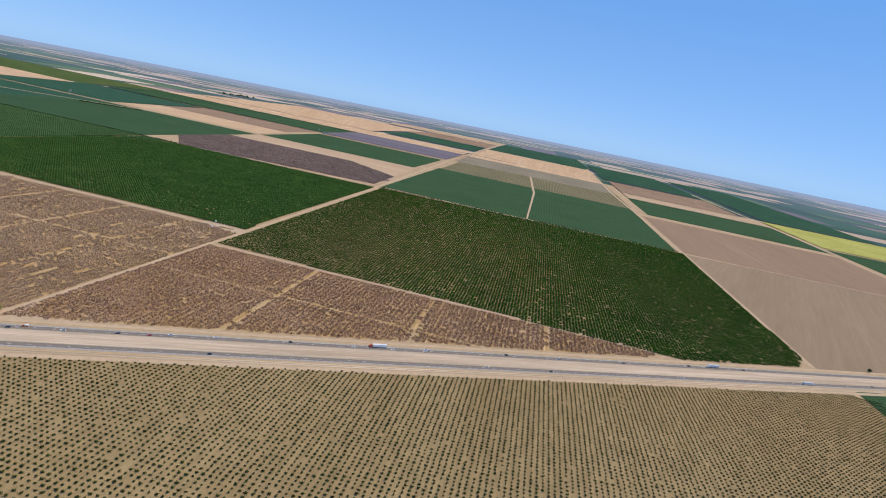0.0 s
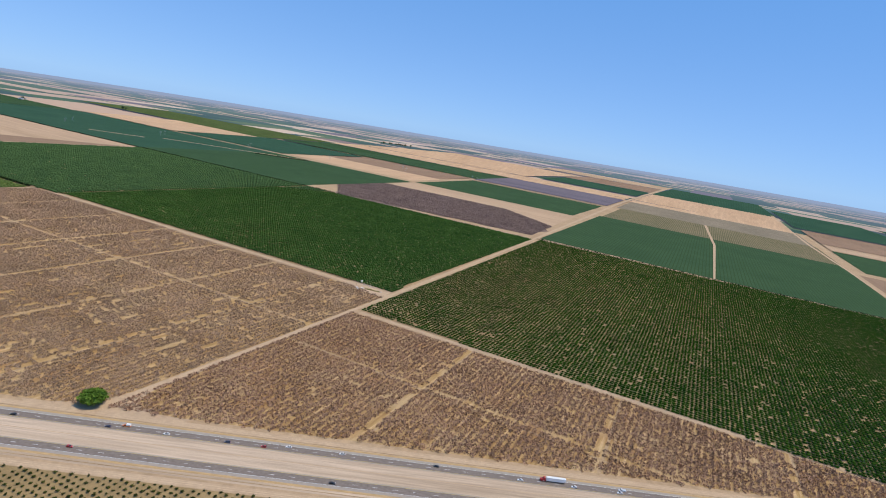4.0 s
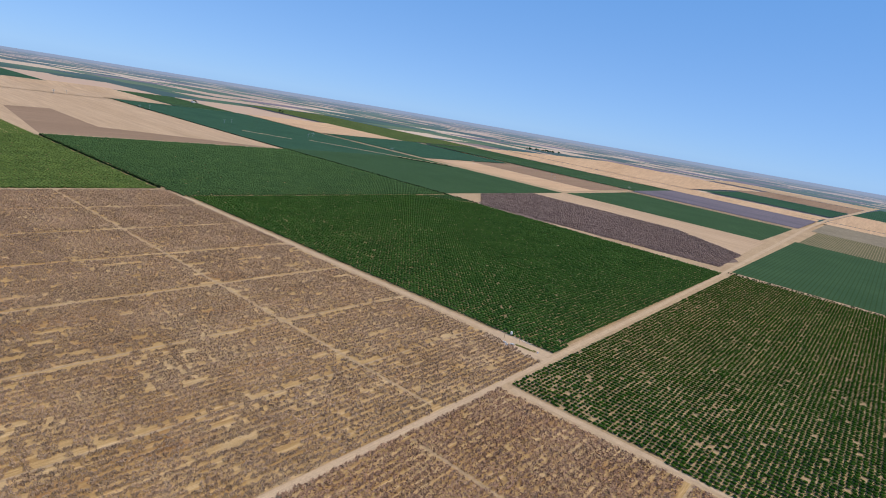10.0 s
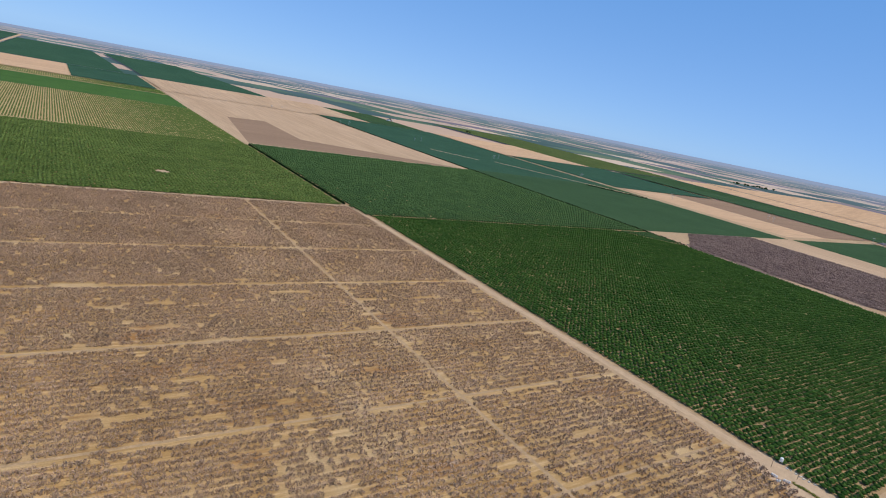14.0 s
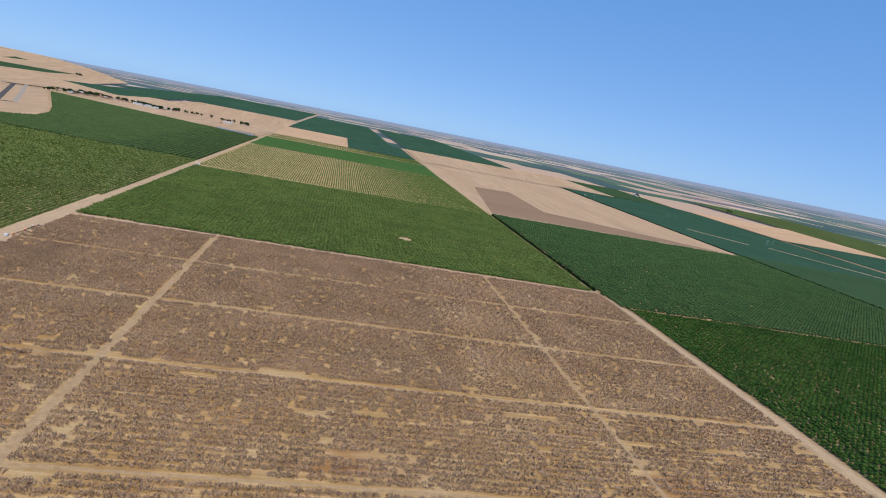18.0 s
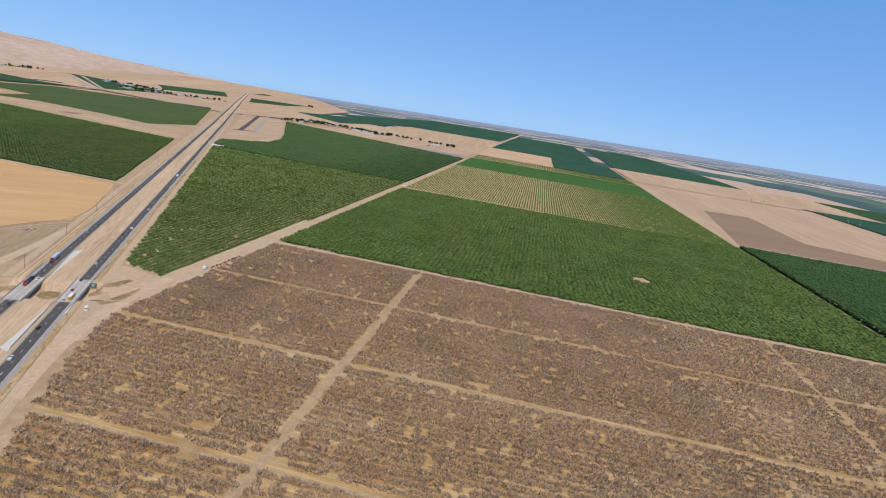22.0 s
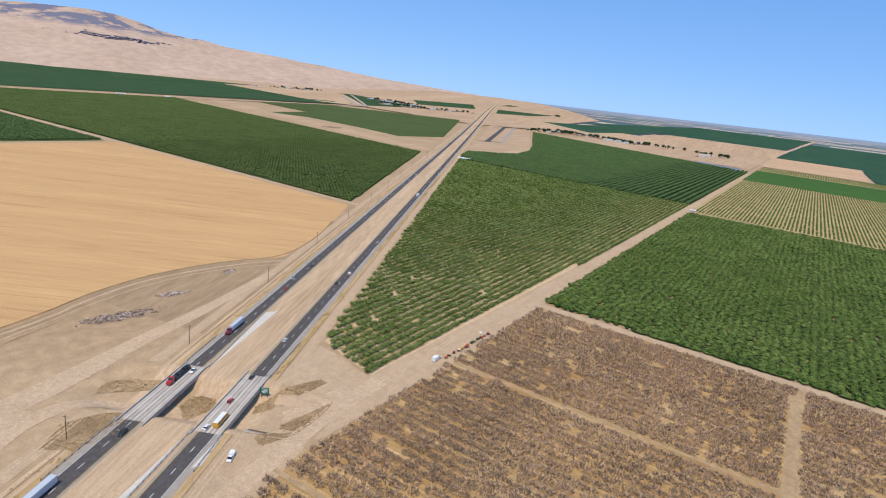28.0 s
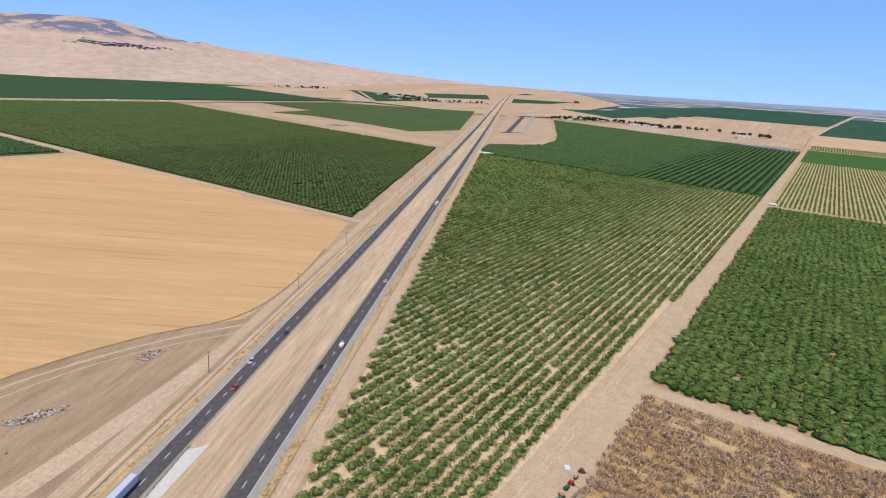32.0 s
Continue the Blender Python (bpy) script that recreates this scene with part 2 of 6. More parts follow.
GREEN_SOIL = soil("orchard floor", (0.343, 0.226, 0.118), (0.458, 0.312, 0.168), 0.02, 0.4)
DEAD_SOIL = dead_floor()
YOUNG_SOIL = soil("young orchard floor", (0.270, 0.185, 0.085), (0.350, 0.246, 0.120), 0.012, 0.2, (1.0, 0.2, 1), 0.0)
WHEAT = soil("wheat stubble", (0.545, 0.325, 0.150), (0.640, 0.395, 0.185), 0.03, 0.35, (0.07, 1.0, 1), -1.0, 0.2, None, (0.9, 1.06))
streaked(WHEAT, -1.0, (0.40, 0.225, 0.095))
VERGE = soil("dry median grass", (0.486, 0.335, 0.203), (0.621, 0.441, 0.279), 0.06, 0.6, (0.07, 1, 1), 0.467, 0.17)
STRAW = soil("golden verge grass", (0.464, 0.308, 0.146), (0.540, 0.367, 0.184), 0.03, 0.7, (0.15, 1, 1), 0.467, 0.3)
BANK = soil("weedy earth bank", (0.285, 0.190, 0.102), (0.450, 0.312, 0.175), 0.09, 0.8, (0.5, 1, 1), 0.467, 0.16)
TRACK = soil("pale wheel track", (0.510, 0.362, 0.230), (0.590, 0.425, 0.275), 0.05, 0.5, None, 0.0, 0.2, None, (0.86, 1.1))
SCRAPED = soil("pale scraped median earth", (0.420, 0.308, 0.205), (0.640, 0.488, 0.350), 0.08, 0.5, (0.04, 1, 1), 0.467, 0.16)
PLOUGH = soil("olive-brown tilled ground", (0.265, 0.185, 0.115), (0.330, 0.232, 0.145), 0.008, 0.1, (0.06, 1, 1), 1.2, 0.25, None, (0.9, 1.07))
# TAN and ORANGE are greyed a little: haze lift painted into the stubble
TAN = soil("tan stubble", (0.460, 0.313, 0.190), (0.540, 0.376, 0.238), 0.008, 0.08, (0.06, 1, 1), 0.0, 0.2, None, (0.84, 1.1))
ORANGE = soil("orange stubble", (0.545, 0.352, 0.205), (0.610, 0.405, 0.245), 0.008, 0.08, (1, 0.06, 1), 0.0, 0.2, None, (0.86, 1.08))
BROWN = soil("brown tilled ground", (0.265, 0.172, 0.110), (0.325, 0.215, 0.138), 0.008, 0.08, (1, 0.05, 1), 0.0, 0.25, None, (0.9, 1.07))
MAUVE = soil("mauve dead rows", (0.13, 0.092, 0.075), (0.25, 0.175, 0.14), 0.03, 0.25, (0.06, 1, 1), 0.0, 0.16, None, (0.55, 1.35))
LAVENDER = soil("grey-violet fallow", (0.145, 0.125, 0.145), (0.19, 0.16, 0.175), 0.008, 0.1, (0.1, 1, 1))
OLIVE = carpet("olive rows", (0.12, 0.115, 0.055), (0.18, 0.155, 0.08), 7.0, 0.0, (0.28, 0.21, 0.125), 0.25)
PALE_SOIL = soil("pale sandy orchard soil", (0.564, 0.402, 0.234), (0.684, 0.498, 0.300), 0.03, 0.4)
ROWCROP = soil("pale row soil", (0.40, 0.290, 0.14), (0.50, 0.370, 0.19), 0.01, 0.2)
# the next two greens have the blue of distance haze mixed into them
FAR_GREEN = carpet("far orchard green", (0.039, 0.080, 0.034), (0.055, 0.104, 0.045), 8.0, 0.0, (0.03, 0.058, 0.016), 0.15)
FAR_HAZED = carpet("far haze-tinted green", (0.032, 0.082, 0.050), (0.048, 0.106, 0.062), 9.0, 0.0, (0.028, 0.07, 0.03), 0.2)
FAR_BRIGHT = carpet("bright crop green", (0.054, 0.122, 0.024), (0.076, 0.154, 0.034), 8.0, 0.0, (0.04, 0.09, 0.03), 0.2)
YELLOW = soil("yellow crop", (0.36, 0.34, 0.08), (0.46, 0.42, 0.12), 0.006, 0.06)
# hill grass, paler and pinker for the haze put into its colour
HILL = soil("dry grass hill", (0.486, 0.347, 0.252), (0.586, 0.427, 0.322), 0.004, 0.02, None, 0, 0.2, None, (0.85, 1.08))
LIGHT_ORCHARD = carpet("light olive orchard", (0.062, 0.098, 0.028), (0.088, 0.125, 0.038), 8.0, 0.0, (0.10, 0.10, 0.04), 0.2)


def distance():
    """The far plain: a patchwork of fields, with distance haze painted in as blue glow."""
    m = bpy.data.materials.new("far plain")
    m.use_nodes = True
    n, l = m.node_tree.nodes, m.node_tree.links
    b = n["Principled BSDF"]
    uv = n.new("ShaderNodeUVMap")
    uv.uv_map = "true"
    cols = []
    for size, off in (((0.8, 2.6, 0), 0.31), ((1.9, 1.1, 0), 0.77)):
        mp = n.new("ShaderNodeMapping")
        mp.inputs["Scale"].default_value = size
        mp.inputs["Location"].default_value = (off, off * 2, 0)
        l.new(uv.outputs[0], mp.inputs["Vector"])
        fl = n.new("ShaderNodeVectorMath")
        fl.operation = "FLOOR"
        l.new(mp.outputs[0], fl.inputs[0])
        wh = n.new("ShaderNodeTexWhiteNoise")
        wh.noise_dimensions = "2D"
        l.new(fl.outputs[0], wh.inputs["Vector"])
        cols.append((wh.outputs["Value"], wh.outputs["Color"]))
    col = ramp(n, l, cols[0][0], [(0.0, (0.026, 0.075, 0.04)), (0.18, (0.05, 0.11, 0.04)), (0.32, (0.03, 0.075, 0.06)), (0.5, (0.52, 0.35, 0.23)), (0.66, (0.23, 0.16, 0.13)), (0.76, (0.09, 0.14, 0.05)), (0.86, (0.60, 0.43, 0.28))], False)
    col2 = ramp(n, l, cols[1][0], [(0.0, (0.022, 0.065, 0.04)), (0.3, (0.035, 0.095, 0.05)), (0.55, (0.50, 0.34, 0.23)), (0.75, (0.16, 0.12, 0.13)), (0.88, (0.62, 0.46, 0.32))], False)
    pick = n.new("ShaderNodeMath")
    pick.operation = "GREATER_THAN"
    pick.inputs[1].default_value = 0.55
    sep = n.new("ShaderNodeSeparateColor")
    l.new(cols[1][1], sep.inputs[0])
    l.new(sep.outputs[1], pick.inputs[0])
    col = mixed(n, l, pick.outputs[0], col, col2)
    l.new(col, b.inputs["Base Color"])
    b.inputs["Roughness"].default_value = 1.0
    b.inputs["Specular IOR Level"].default_value = 0.0
    # haze: a blue glow takes over from the field colours with distance
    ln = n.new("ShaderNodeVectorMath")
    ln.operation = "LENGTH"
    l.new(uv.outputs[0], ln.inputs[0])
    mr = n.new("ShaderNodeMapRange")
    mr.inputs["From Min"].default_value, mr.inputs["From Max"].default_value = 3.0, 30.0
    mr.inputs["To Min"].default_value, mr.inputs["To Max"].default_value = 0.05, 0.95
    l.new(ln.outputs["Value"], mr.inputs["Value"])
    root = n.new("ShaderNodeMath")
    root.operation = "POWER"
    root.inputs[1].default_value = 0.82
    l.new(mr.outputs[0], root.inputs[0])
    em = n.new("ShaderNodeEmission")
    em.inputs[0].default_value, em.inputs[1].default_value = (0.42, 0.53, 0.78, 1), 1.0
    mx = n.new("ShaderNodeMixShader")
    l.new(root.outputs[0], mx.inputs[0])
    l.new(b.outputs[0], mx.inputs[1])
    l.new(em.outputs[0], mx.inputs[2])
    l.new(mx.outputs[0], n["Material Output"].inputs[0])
    return m


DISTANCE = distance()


# ---- mesh helpers ----
LIFT = 0.3  # sheets lie close above one another


def mesh_from(name, verts, faces, mat, uv=None):
    me = bpy.data.meshes.new(name)
    verts, faces = np.asarray(verts, np.float32), np.asarray(faces, np.int32)
    k = faces.shape[1]
    me.vertices.add(len(verts))
    me.vertices.foreach_set("co", verts.ravel())
    me.loops.add(faces.size)
    me.loops.foreach_set("vertex_index", faces.ravel())
    me.polygons.add(len(faces))
    me.polygons.foreach_set("loop_start", np.arange(0, faces.size, k, dtype=np.int32))
    if uv is not None:
        layer = me.uv_layers.new(name="true")
        layer.data.foreach_set("uv", np.asarray(uv, np.float32)[faces.ravel()].ravel())
    me.update(calc_edges=True)
    me.materials.append(mat)
    return me


def quads(nx, ny):
    a = np.arange(nx * ny).reshape(nx, ny)
    return np.stack([a[:-1, :-1], a[1:, :-1], a[1:, 1:], a[:-1, 1:]], -1).reshape(-1, 4)


def patch(name, corners, mat, z, label, category="field", n=14):
    """A four-cornered field laid on the land."""
    (ax, ay), (bx, by), (cx, cy), (dx, dy) = corners
    u, v = np.meshgrid(np.linspace(0, 1, n), np.linspace(0, 1, n), indexing="ij")
    x = (1 - u) * (1 - v) * ax + u * (1 - v) * bx + u * v * cx + (1 - u) * v * dx
    y = (1 - u) * (1 - v) * ay + u * (1 - v) * by + u * v * cy + (1 - u) * v * dy
    f = quads(n, n)
    if (bx - ax) * (dy - ay) - (by - ay) * (dx - ax) < 0:
        f = f[:, ::-1]
    p = lay(x.ravel(), y.ravel(), z * LIFT)
    return tagged(new(name, mesh_from(name, p, f, mat, np.stack([x.ravel(), y.ravel()], -1) / 1000)), label, category, kind="structure")


def box_patch(name, x0, x1, y0, y1, mat, z, label, category="field", n=26):
    return patch(name, [(x0, y0), (x1, y0), (x1, y1), (x0, y1)], mat, z, label, category, n)


def rounded(line, times=2):
    """A line of places with its corners cut to a smooth bend."""
    for _ in range(times):
        line = [line[0]] + [(a[0] * q + b[0] * (1 - q), a[1] * q + b[1] * (1 - q)) for a, b in zip(line, line[1:]) for q in (0.75, 0.25)] + [line[-1]]
    return line


def ribbon(name, line, width, mat, z, label, category="road", step=60.0, across=2):
    """A strip along a line of places; width may change from place to place."""
    pts = np.array(line, float)
    w = np.full(len(pts), width, float) if np.isscalar(width) else np.array(width, float)
    w = np.interp(np.linspace(0, 1, len(pts)), np.linspace(0, 1, len(w)), w) if len(w) != len(pts) else w
    along = np.r_[0, np.cumsum(np.hypot(*np.diff(pts, axis=0).T))]
    k = max(2, int(along[-1] / step) + 1)
    t = np.unique(np.r_[np.linspace(0, along[-1], k), along])
    t = t[np.r_[True, np.diff(t) > 0.25 * min(step, 4.0)]]
    x, y, w = np.interp(t, along, pts[:, 0]), np.interp(t, along, pts[:, 1]), np.interp(t, along, w)
    tx, ty = np.gradient(x), np.gradient(y)
    s = np.hypot(tx, ty)
    nx, ny = -ty / s, tx / s
    q = np.linspace(-0.5, 0.5, across)
    g = np.stack([x[:, None] + (nx * w)[:, None] * q, y[:, None] + (ny * w)[:, None] * q], -1).reshape(-1, 2)
    return tagged(new(name, mesh_from(name, lay(g[:, 0], g[:, 1], z * LIFT), quads(len(t), across), mat)), label, category, kind="structure")


def inside(px, py, poly):
    ok = np.zeros(len(px), bool)
    for (x0, y0), (x1, y1) in zip(poly, poly[1:] + poly[:1]):
        cross = ((y0 > py) != (y1 > py)) & (px < (x1 - x0) * (py - y0) / ((y1 - y0) or 1e-9) + x0)
        ok ^= cross
    return ok


def ragged(poly, amp=1.0, step=5.0, seed=4):
    """An outline worn uneven: cut into short pieces and pushed about."""
    rg = np.random.default_rng(seed)
    out = []
    for (ax, ay), (bx, by) in zip(poly, poly[1:] + poly[:1]):
        n = max(1, int(math.hypot(bx - ax, by - ay) / step))
        for k in range(n):
            j = rg.normal(0, amp, 2) if k else (0, 0)
            out.append((ax + (bx - ax) * k / n + j[0], ay + (by - ay) * k / n + j[1]))
    return out


def polygon(name, poly, mat, z, label, category="field", longest=160):
    """A many-cornered field laid on the land."""
    me = bpy.data.meshes.new(name)
    area = sum(a[0] * b[1] - b[0] * a[1] for a, b in zip(poly, poly[1:] + poly[:1]))
    pts = poly if area > 0 else poly[::-1]
    bm = bmesh.new()
    bm.faces.new([bm.verts.new((x, y, 0)) for x, y in pts])
    bmesh.ops.triangulate(bm, faces=bm.faces[:])
    for _ in range(5):
        long_ones = [e for e in bm.edges if e.calc_length() > longest]
        if not long_ones:
            break
        bmesh.ops.subdivide_edges(bm, edges=long_ones, cuts=1)
        bmesh.ops.triangulate(bm, faces=bm.faces[:])
    co = np.array([v.co[:2] for v in bm.verts])
    for v, p in zip(bm.verts, lay(co[:, 0], co[:, 1], z * LIFT)):
        v.co = p
    bm.to_mesh(me)
    bm.free()
    me.materials.append(mat)
    return tagged(new(name, me), label, category, kind="structure")


# ---- plants as numbers ----
ICO = bmesh.new()
bmesh.ops.create_icosphere(ICO, subdivisions=1, radius=1)
ICO_V, ICO_F = np.array([v.co[:] for v in ICO.verts]), np.array([[v.index for v in f.verts] for f in ICO.faces])
ICO.free()


def leafy(rng, flakes, core=0.8, size=0.24, flat=0.9, simple=False):
    """A crown of radius 1 on the ground: a lumpy core with many small leaf clumps standing off it at all angles."""
    cv, cf = (OCT_V, OCT_F) if simple else (ICO_V, ICO_F)
    v = cv * (core * rng.uniform(0.8, 1.12, (len(cv), 1)))
    v = v * [1, 1, flat] + [0, 0, flat * 0.95]
    verts, faces = [v], [cf]
    if flakes:
        d = rng.normal(size=(flakes, 3))
        d[:, 2] = np.abs(d[:, 2]) * 1.1 - 0.3
        d /= np.linalg.norm(d, axis=1)[:, None]
        at = d * rng.uniform(0.72, 1.08, (flakes, 1)) * [1, 1, flat] + [0, 0, flat * 0.95]
        tri = rng.normal(size=(flakes, 3, 3))
        tri -= tri.mean(1, keepdims=True)
        tri -= (tri * d[:, None]).sum(-1, keepdims=True) * d[:, None] * 0.45
        tri *= (size * rng.uniform(0.7, 1.3, flakes) / np.maximum(np.linalg.norm(tri, axis=2).mean(1), 0.2))[:, None, None]
        verts.append((at[:, None] + tri).reshape(-1, 3))
        faces.append(np.arange(flakes * 3).reshape(-1, 3) + len(v))
    v = np.concatenate(verts)
    v[:, 2] = np.maximum(v[:, 2], 0.05)
    return v, np.concatenate(faces)


def bare_dome(rng, shoots, fat=1.0):
    """A dead tree of radius 1: a loose dome filled with short dry shoots, on a low stem."""
    d = rng.normal(size=(shoots, 3))
    d[:, 2] = np.abs(d[:, 2]) + 0.02
    d /= np.linalg.norm(d, axis=1)[:, None]
    at = d * rng.uniform(0.35, 0.95, (shoots, 1)) ** 0.6 * [1, 1, 0.62] + [0, 0, 0.12]
    out = d * 0.8 + rng.normal(0, 0.55, (shoots, 3)) + [0, 0, 0.3]
    out /= np.linalg.norm(out, axis=1)[:, None]
    side = np.cross(out, rng.normal(size=(shoots, 3)))
    side /= np.linalg.norm(side, axis=1)[:, None]
    half = rng.uniform(0.05, 0.11, (shoots, 1)) * fat
    reach = rng.uniform(0.16, 0.3, (shoots, 1)) * fat ** 0.5
    v1 = np.stack([at + out * reach, at - out * reach + side * half, at - out * reach - side * half], 1).reshape(-1, 3)
    stem = np.array([(-0.06, 0, 0), (0.05, 0.05, 0), (0.02, -0.06, 0), (0.06, 0.02, 0.45)])
    f1 = np.arange(shoots * 3).reshape(-1, 3)
    f2 = np.array([(0, 1, 3), (1, 2, 3), (2, 0, 3)]) + shoots * 3
    v = np.concatenate([v1, stem])
    v[:, 2] = np.maximum(v[:, 2], 0.0)
    return v, np.concatenate([f1, f2])


def thatch(rng, flakes, size=0.2):
    """A crown of radius 1 in a closed canopy: a broad low core under a rough mat of leaf clumps."""
    core = OCT_V * rng.uniform(0.85, 1.05, (6, 1)) * [1, 1, 0.42] + [0, 0, 0.44]
    a, r = rng.uniform(0, 2 * np.pi, flakes), np.sqrt(rng.random(flakes))
    at = np.stack([np.cos(a) * r, np.sin(a) * r, 0.5 + 0.36 * np.sqrt(1 - r * r * 0.95) + rng.normal(0, 0.06, flakes)], -1)
    tri = rng.normal(size=(flakes, 3, 3))
    tri -= tri.mean(1, keepdims=True)
    tri *= (size * rng.uniform(0.7, 1.3, flakes) / np.maximum(np.linalg.norm(tri, axis=2).mean(1), 0.2))[:, None, None]
    v = np.concatenate([core, (at[:, None] + tri * [1, 1, 0.7]).reshape(-1, 3)])
    return np.maximum(v, [-9, -9, 0.0]), np.concatenate([OCT_F, np.arange(flakes * 3).reshape(-1, 3) + 6])


def twiggy(rng, twigs, core=0.5):
    """A dead tree of radius 1: bare shoots that fan out from a low fork."""
    verts, faces = [], []
    k = 0
    if core:
        v = ICO_V[[0, 1, 2, 3, 4, 5, 6, 7, 8, 9, 10, 11]] if len(ICO_V) == 12 else ICO_V
        v = v * (core * rng.uniform(0.6, 1.2, (len(v), 1))) * [1, 1, 0.75] + [0, 0, 0.42]
        verts.append(v)
        faces.append(ICO_F)
        k = len(v)
    a = rng.uniform(0, 2 * np.pi, twigs)
    lean = rng.uniform(0.05, 1.3, twigs)
    d = np.stack([np.cos(a) * np.sin(lean), np.sin(a) * np.sin(lean), np.cos(lean)], -1)
    tip = d * rng.uniform(0.8, 1.25, (twigs, 1)) + [0, 0, 0.05]
    foot = d * rng.uniform(0.15, 0.5, (twigs, 1))
    side = np.cross(d, rng.normal(size=(twigs, 3)))
    side /= np.linalg.norm(side, axis=1)[:, None]
    wide = rng.uniform(0.06, 0.16, (twigs, 1))
    t = np.stack([tip, foot + side * wide, foot - side * wide], 1)
    verts.append(t.reshape(-1, 3))
    faces.append(np.arange(twigs * 3).reshape(-1, 3) + k)
    v = np.concatenate(verts)
    v[:, 2] = np.maximum(v[:, 2], 0.02)
    return v, np.concatenate(faces)


OCT_V = np.array([(1, 0, 0), (0, 1, 0), (-1, 0, 0), (0, -1, 0), (0, 0, 1), (0, 0, -1)], float)
OCT_F = np.array([(0, 1, 4), (1, 2, 4), (2, 3, 4), (3, 0, 4), (1, 0, 5), (2, 1, 5), (3, 2, 5), (0, 3, 5)])


def bare_bush(rng, flakes, spikes):
    """A dead tree of radius 1: an open tangle of twig tufts with thin shoots standing out of it."""
    n0 = 6
    v0 = OCT_V * rng.uniform(0.4, 0.75, (n0, 1)) * [1, 1, 0.55] + [0, 0, 0.2]
    d = rng.normal(size=(flakes, 3))
    d[:, 2] = np.abs(d[:, 2]) * 0.8
    d /= np.linalg.norm(d, axis=1)[:, None]
    at = d * rng.uniform(0.45, 1.15, (flakes, 1)) * [1, 1, 0.66] + [0, 0, 0.1]
    side = np.cross(d, rng.normal(size=(flakes, 3)))
    side /= np.linalg.norm(side, axis=1)[:, None]
    out = d + rng.normal(0, 0.45, (flakes, 3)) + [0, 0, 0.35]
    out /= np.linalg.norm(out, axis=1)[:, None]
    half = rng.uniform(0.07, 0.16, (flakes, 1))
    v1 = np.stack([at + out * 0.38, at - out * 0.3 + side * half, at - out * 0.3 - side * half], 1).reshape(-1, 3)
    v2, f2 = twiggy(rng, spikes, 0)
    v = np.concatenate([v0, v1, v2])
    v[:, 2] = np.maximum(v[:, 2], 0.02)
    f1 = np.arange(flakes * 3).reshape(-1, 3) + n0
    return v, np.concatenate([OCT_F, f1, f2 + n0 + flakes * 3])


def planted(name, x, y, radius, height, kinds, mat, seed, label, category="orchard", vary=0.2, z=0.03):
    """One mesh of many plants at the given places. kinds: (verts, faces) pairs to choose from."""
    rng = np.random.default_rng(seed)
    pick = rng.integers(0, len(kinds), len(x))
    r = K * np.broadcast_to(radius, len(x)) * rng.uniform(1 - vary, 1 + vary, len(x))
    h = K * np.broadcast_to(height, len(x)) * rng.uniform(1 - vary, 1 + vary, len(x))
    turn = rng.uniform(0, 2 * np.pi, len(x))
    ground = lay(x, y, z)
    verts, faces, base = [], [], 0
    for k, (kv, kf) in enumerate(kinds):
        at = np.flatnonzero(pick == k)
        if not len(at):
            continue
        c, s = np.cos(turn[at])[:, None], np.sin(turn[at])[:, None]
        top = kv[:, 2].max()
        px = (kv[:, 0] * c - kv[:, 1] * s) * r[at, None] + ground[at, 0, None]
        py = (kv[:, 0] * s + kv[:, 1] * c) * r[at, None] + ground[at, 1, None]
        pz = kv[:, 2] / top * h[at, None] + ground[at, 2, None]
        verts.append(np.stack([px, py, pz], -1).reshape(-1, 3))
        faces.append((kf[None] + (np.arange(len(at)) * len(kv))[:, None, None]).reshape(-1, 3) + base)
        base += len(at) * len(kv)
    me = mesh_from(name, np.concatenate(verts), np.concatenate(faces), mat)
    return tagged(new(name, me), label, category, kind="stuff")


def lattice(poly, row, gap, along_x, seed, jitter=0.25, lost=0.02, origin=(0.0, 0.0), stagger=False):
    """Tree places in a block: rows set row apart, trees gap apart in them."""
    rng = np.random.default_rng(seed)
    p = np.array(poly)
    sx, sy = (gap, row) if along_x else (row, gap)
    gx = np.arange(np.floor((p[:, 0].min() - origin[0]) / sx), np.ceil((p[:, 0].max() - origin[0]) / sx) + 1) * sx + origin[0]
    gy = np.arange(np.floor((p[:, 1].min() - origin[1]) / sy), np.ceil((p[:, 1].max() - origin[1]) / sy) + 1) * sy + origin[1]
    x, y = np.meshgrid(gx, gy, indexing="ij")
    if stagger:
        y = y + (np.arange(len(gx)) % 2)[:, None] * sy / 2
    x, y = x.ravel(), y.ravel()
    keep = inside(x, y, list(poly)) & (rng.random(len(x)) > lost)
    x, y = x[keep], y[keep]
    return x + rng.normal(0, jitter, len(x)), y + rng.normal(0, jitter, len(y))


# ---- ground: one sheet to the horizon ----
gx = np.unique(np.round(np.r_[np.linspace(-60000, -12000, 17), np.linspace(-12000, -3000, 31), np.linspace(-3000, 3000, 61), np.linspace(3000, 12000, 31), np.linspace(12000, 60000, 17), np.arange(-720, -510, 2)], 1))
gy = np.unique(np.round(np.r_[np.linspace(-60000, -12000, 17), np.linspace(-12000, -3000, 31), np.linspace(-3000, 3000, 61), np.linspace(3000, 12000, 31), np.linspace(12000, 60000, 17), np.arange(-800, -620, 2)], 1))
GX, GY = [a.ravel() for a in np.meshgrid(gx, gy, indexing="ij")]
ground_p, ground_f = lay(GX, GY), quads(len(gx), len(gy))
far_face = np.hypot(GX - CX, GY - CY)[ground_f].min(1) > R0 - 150
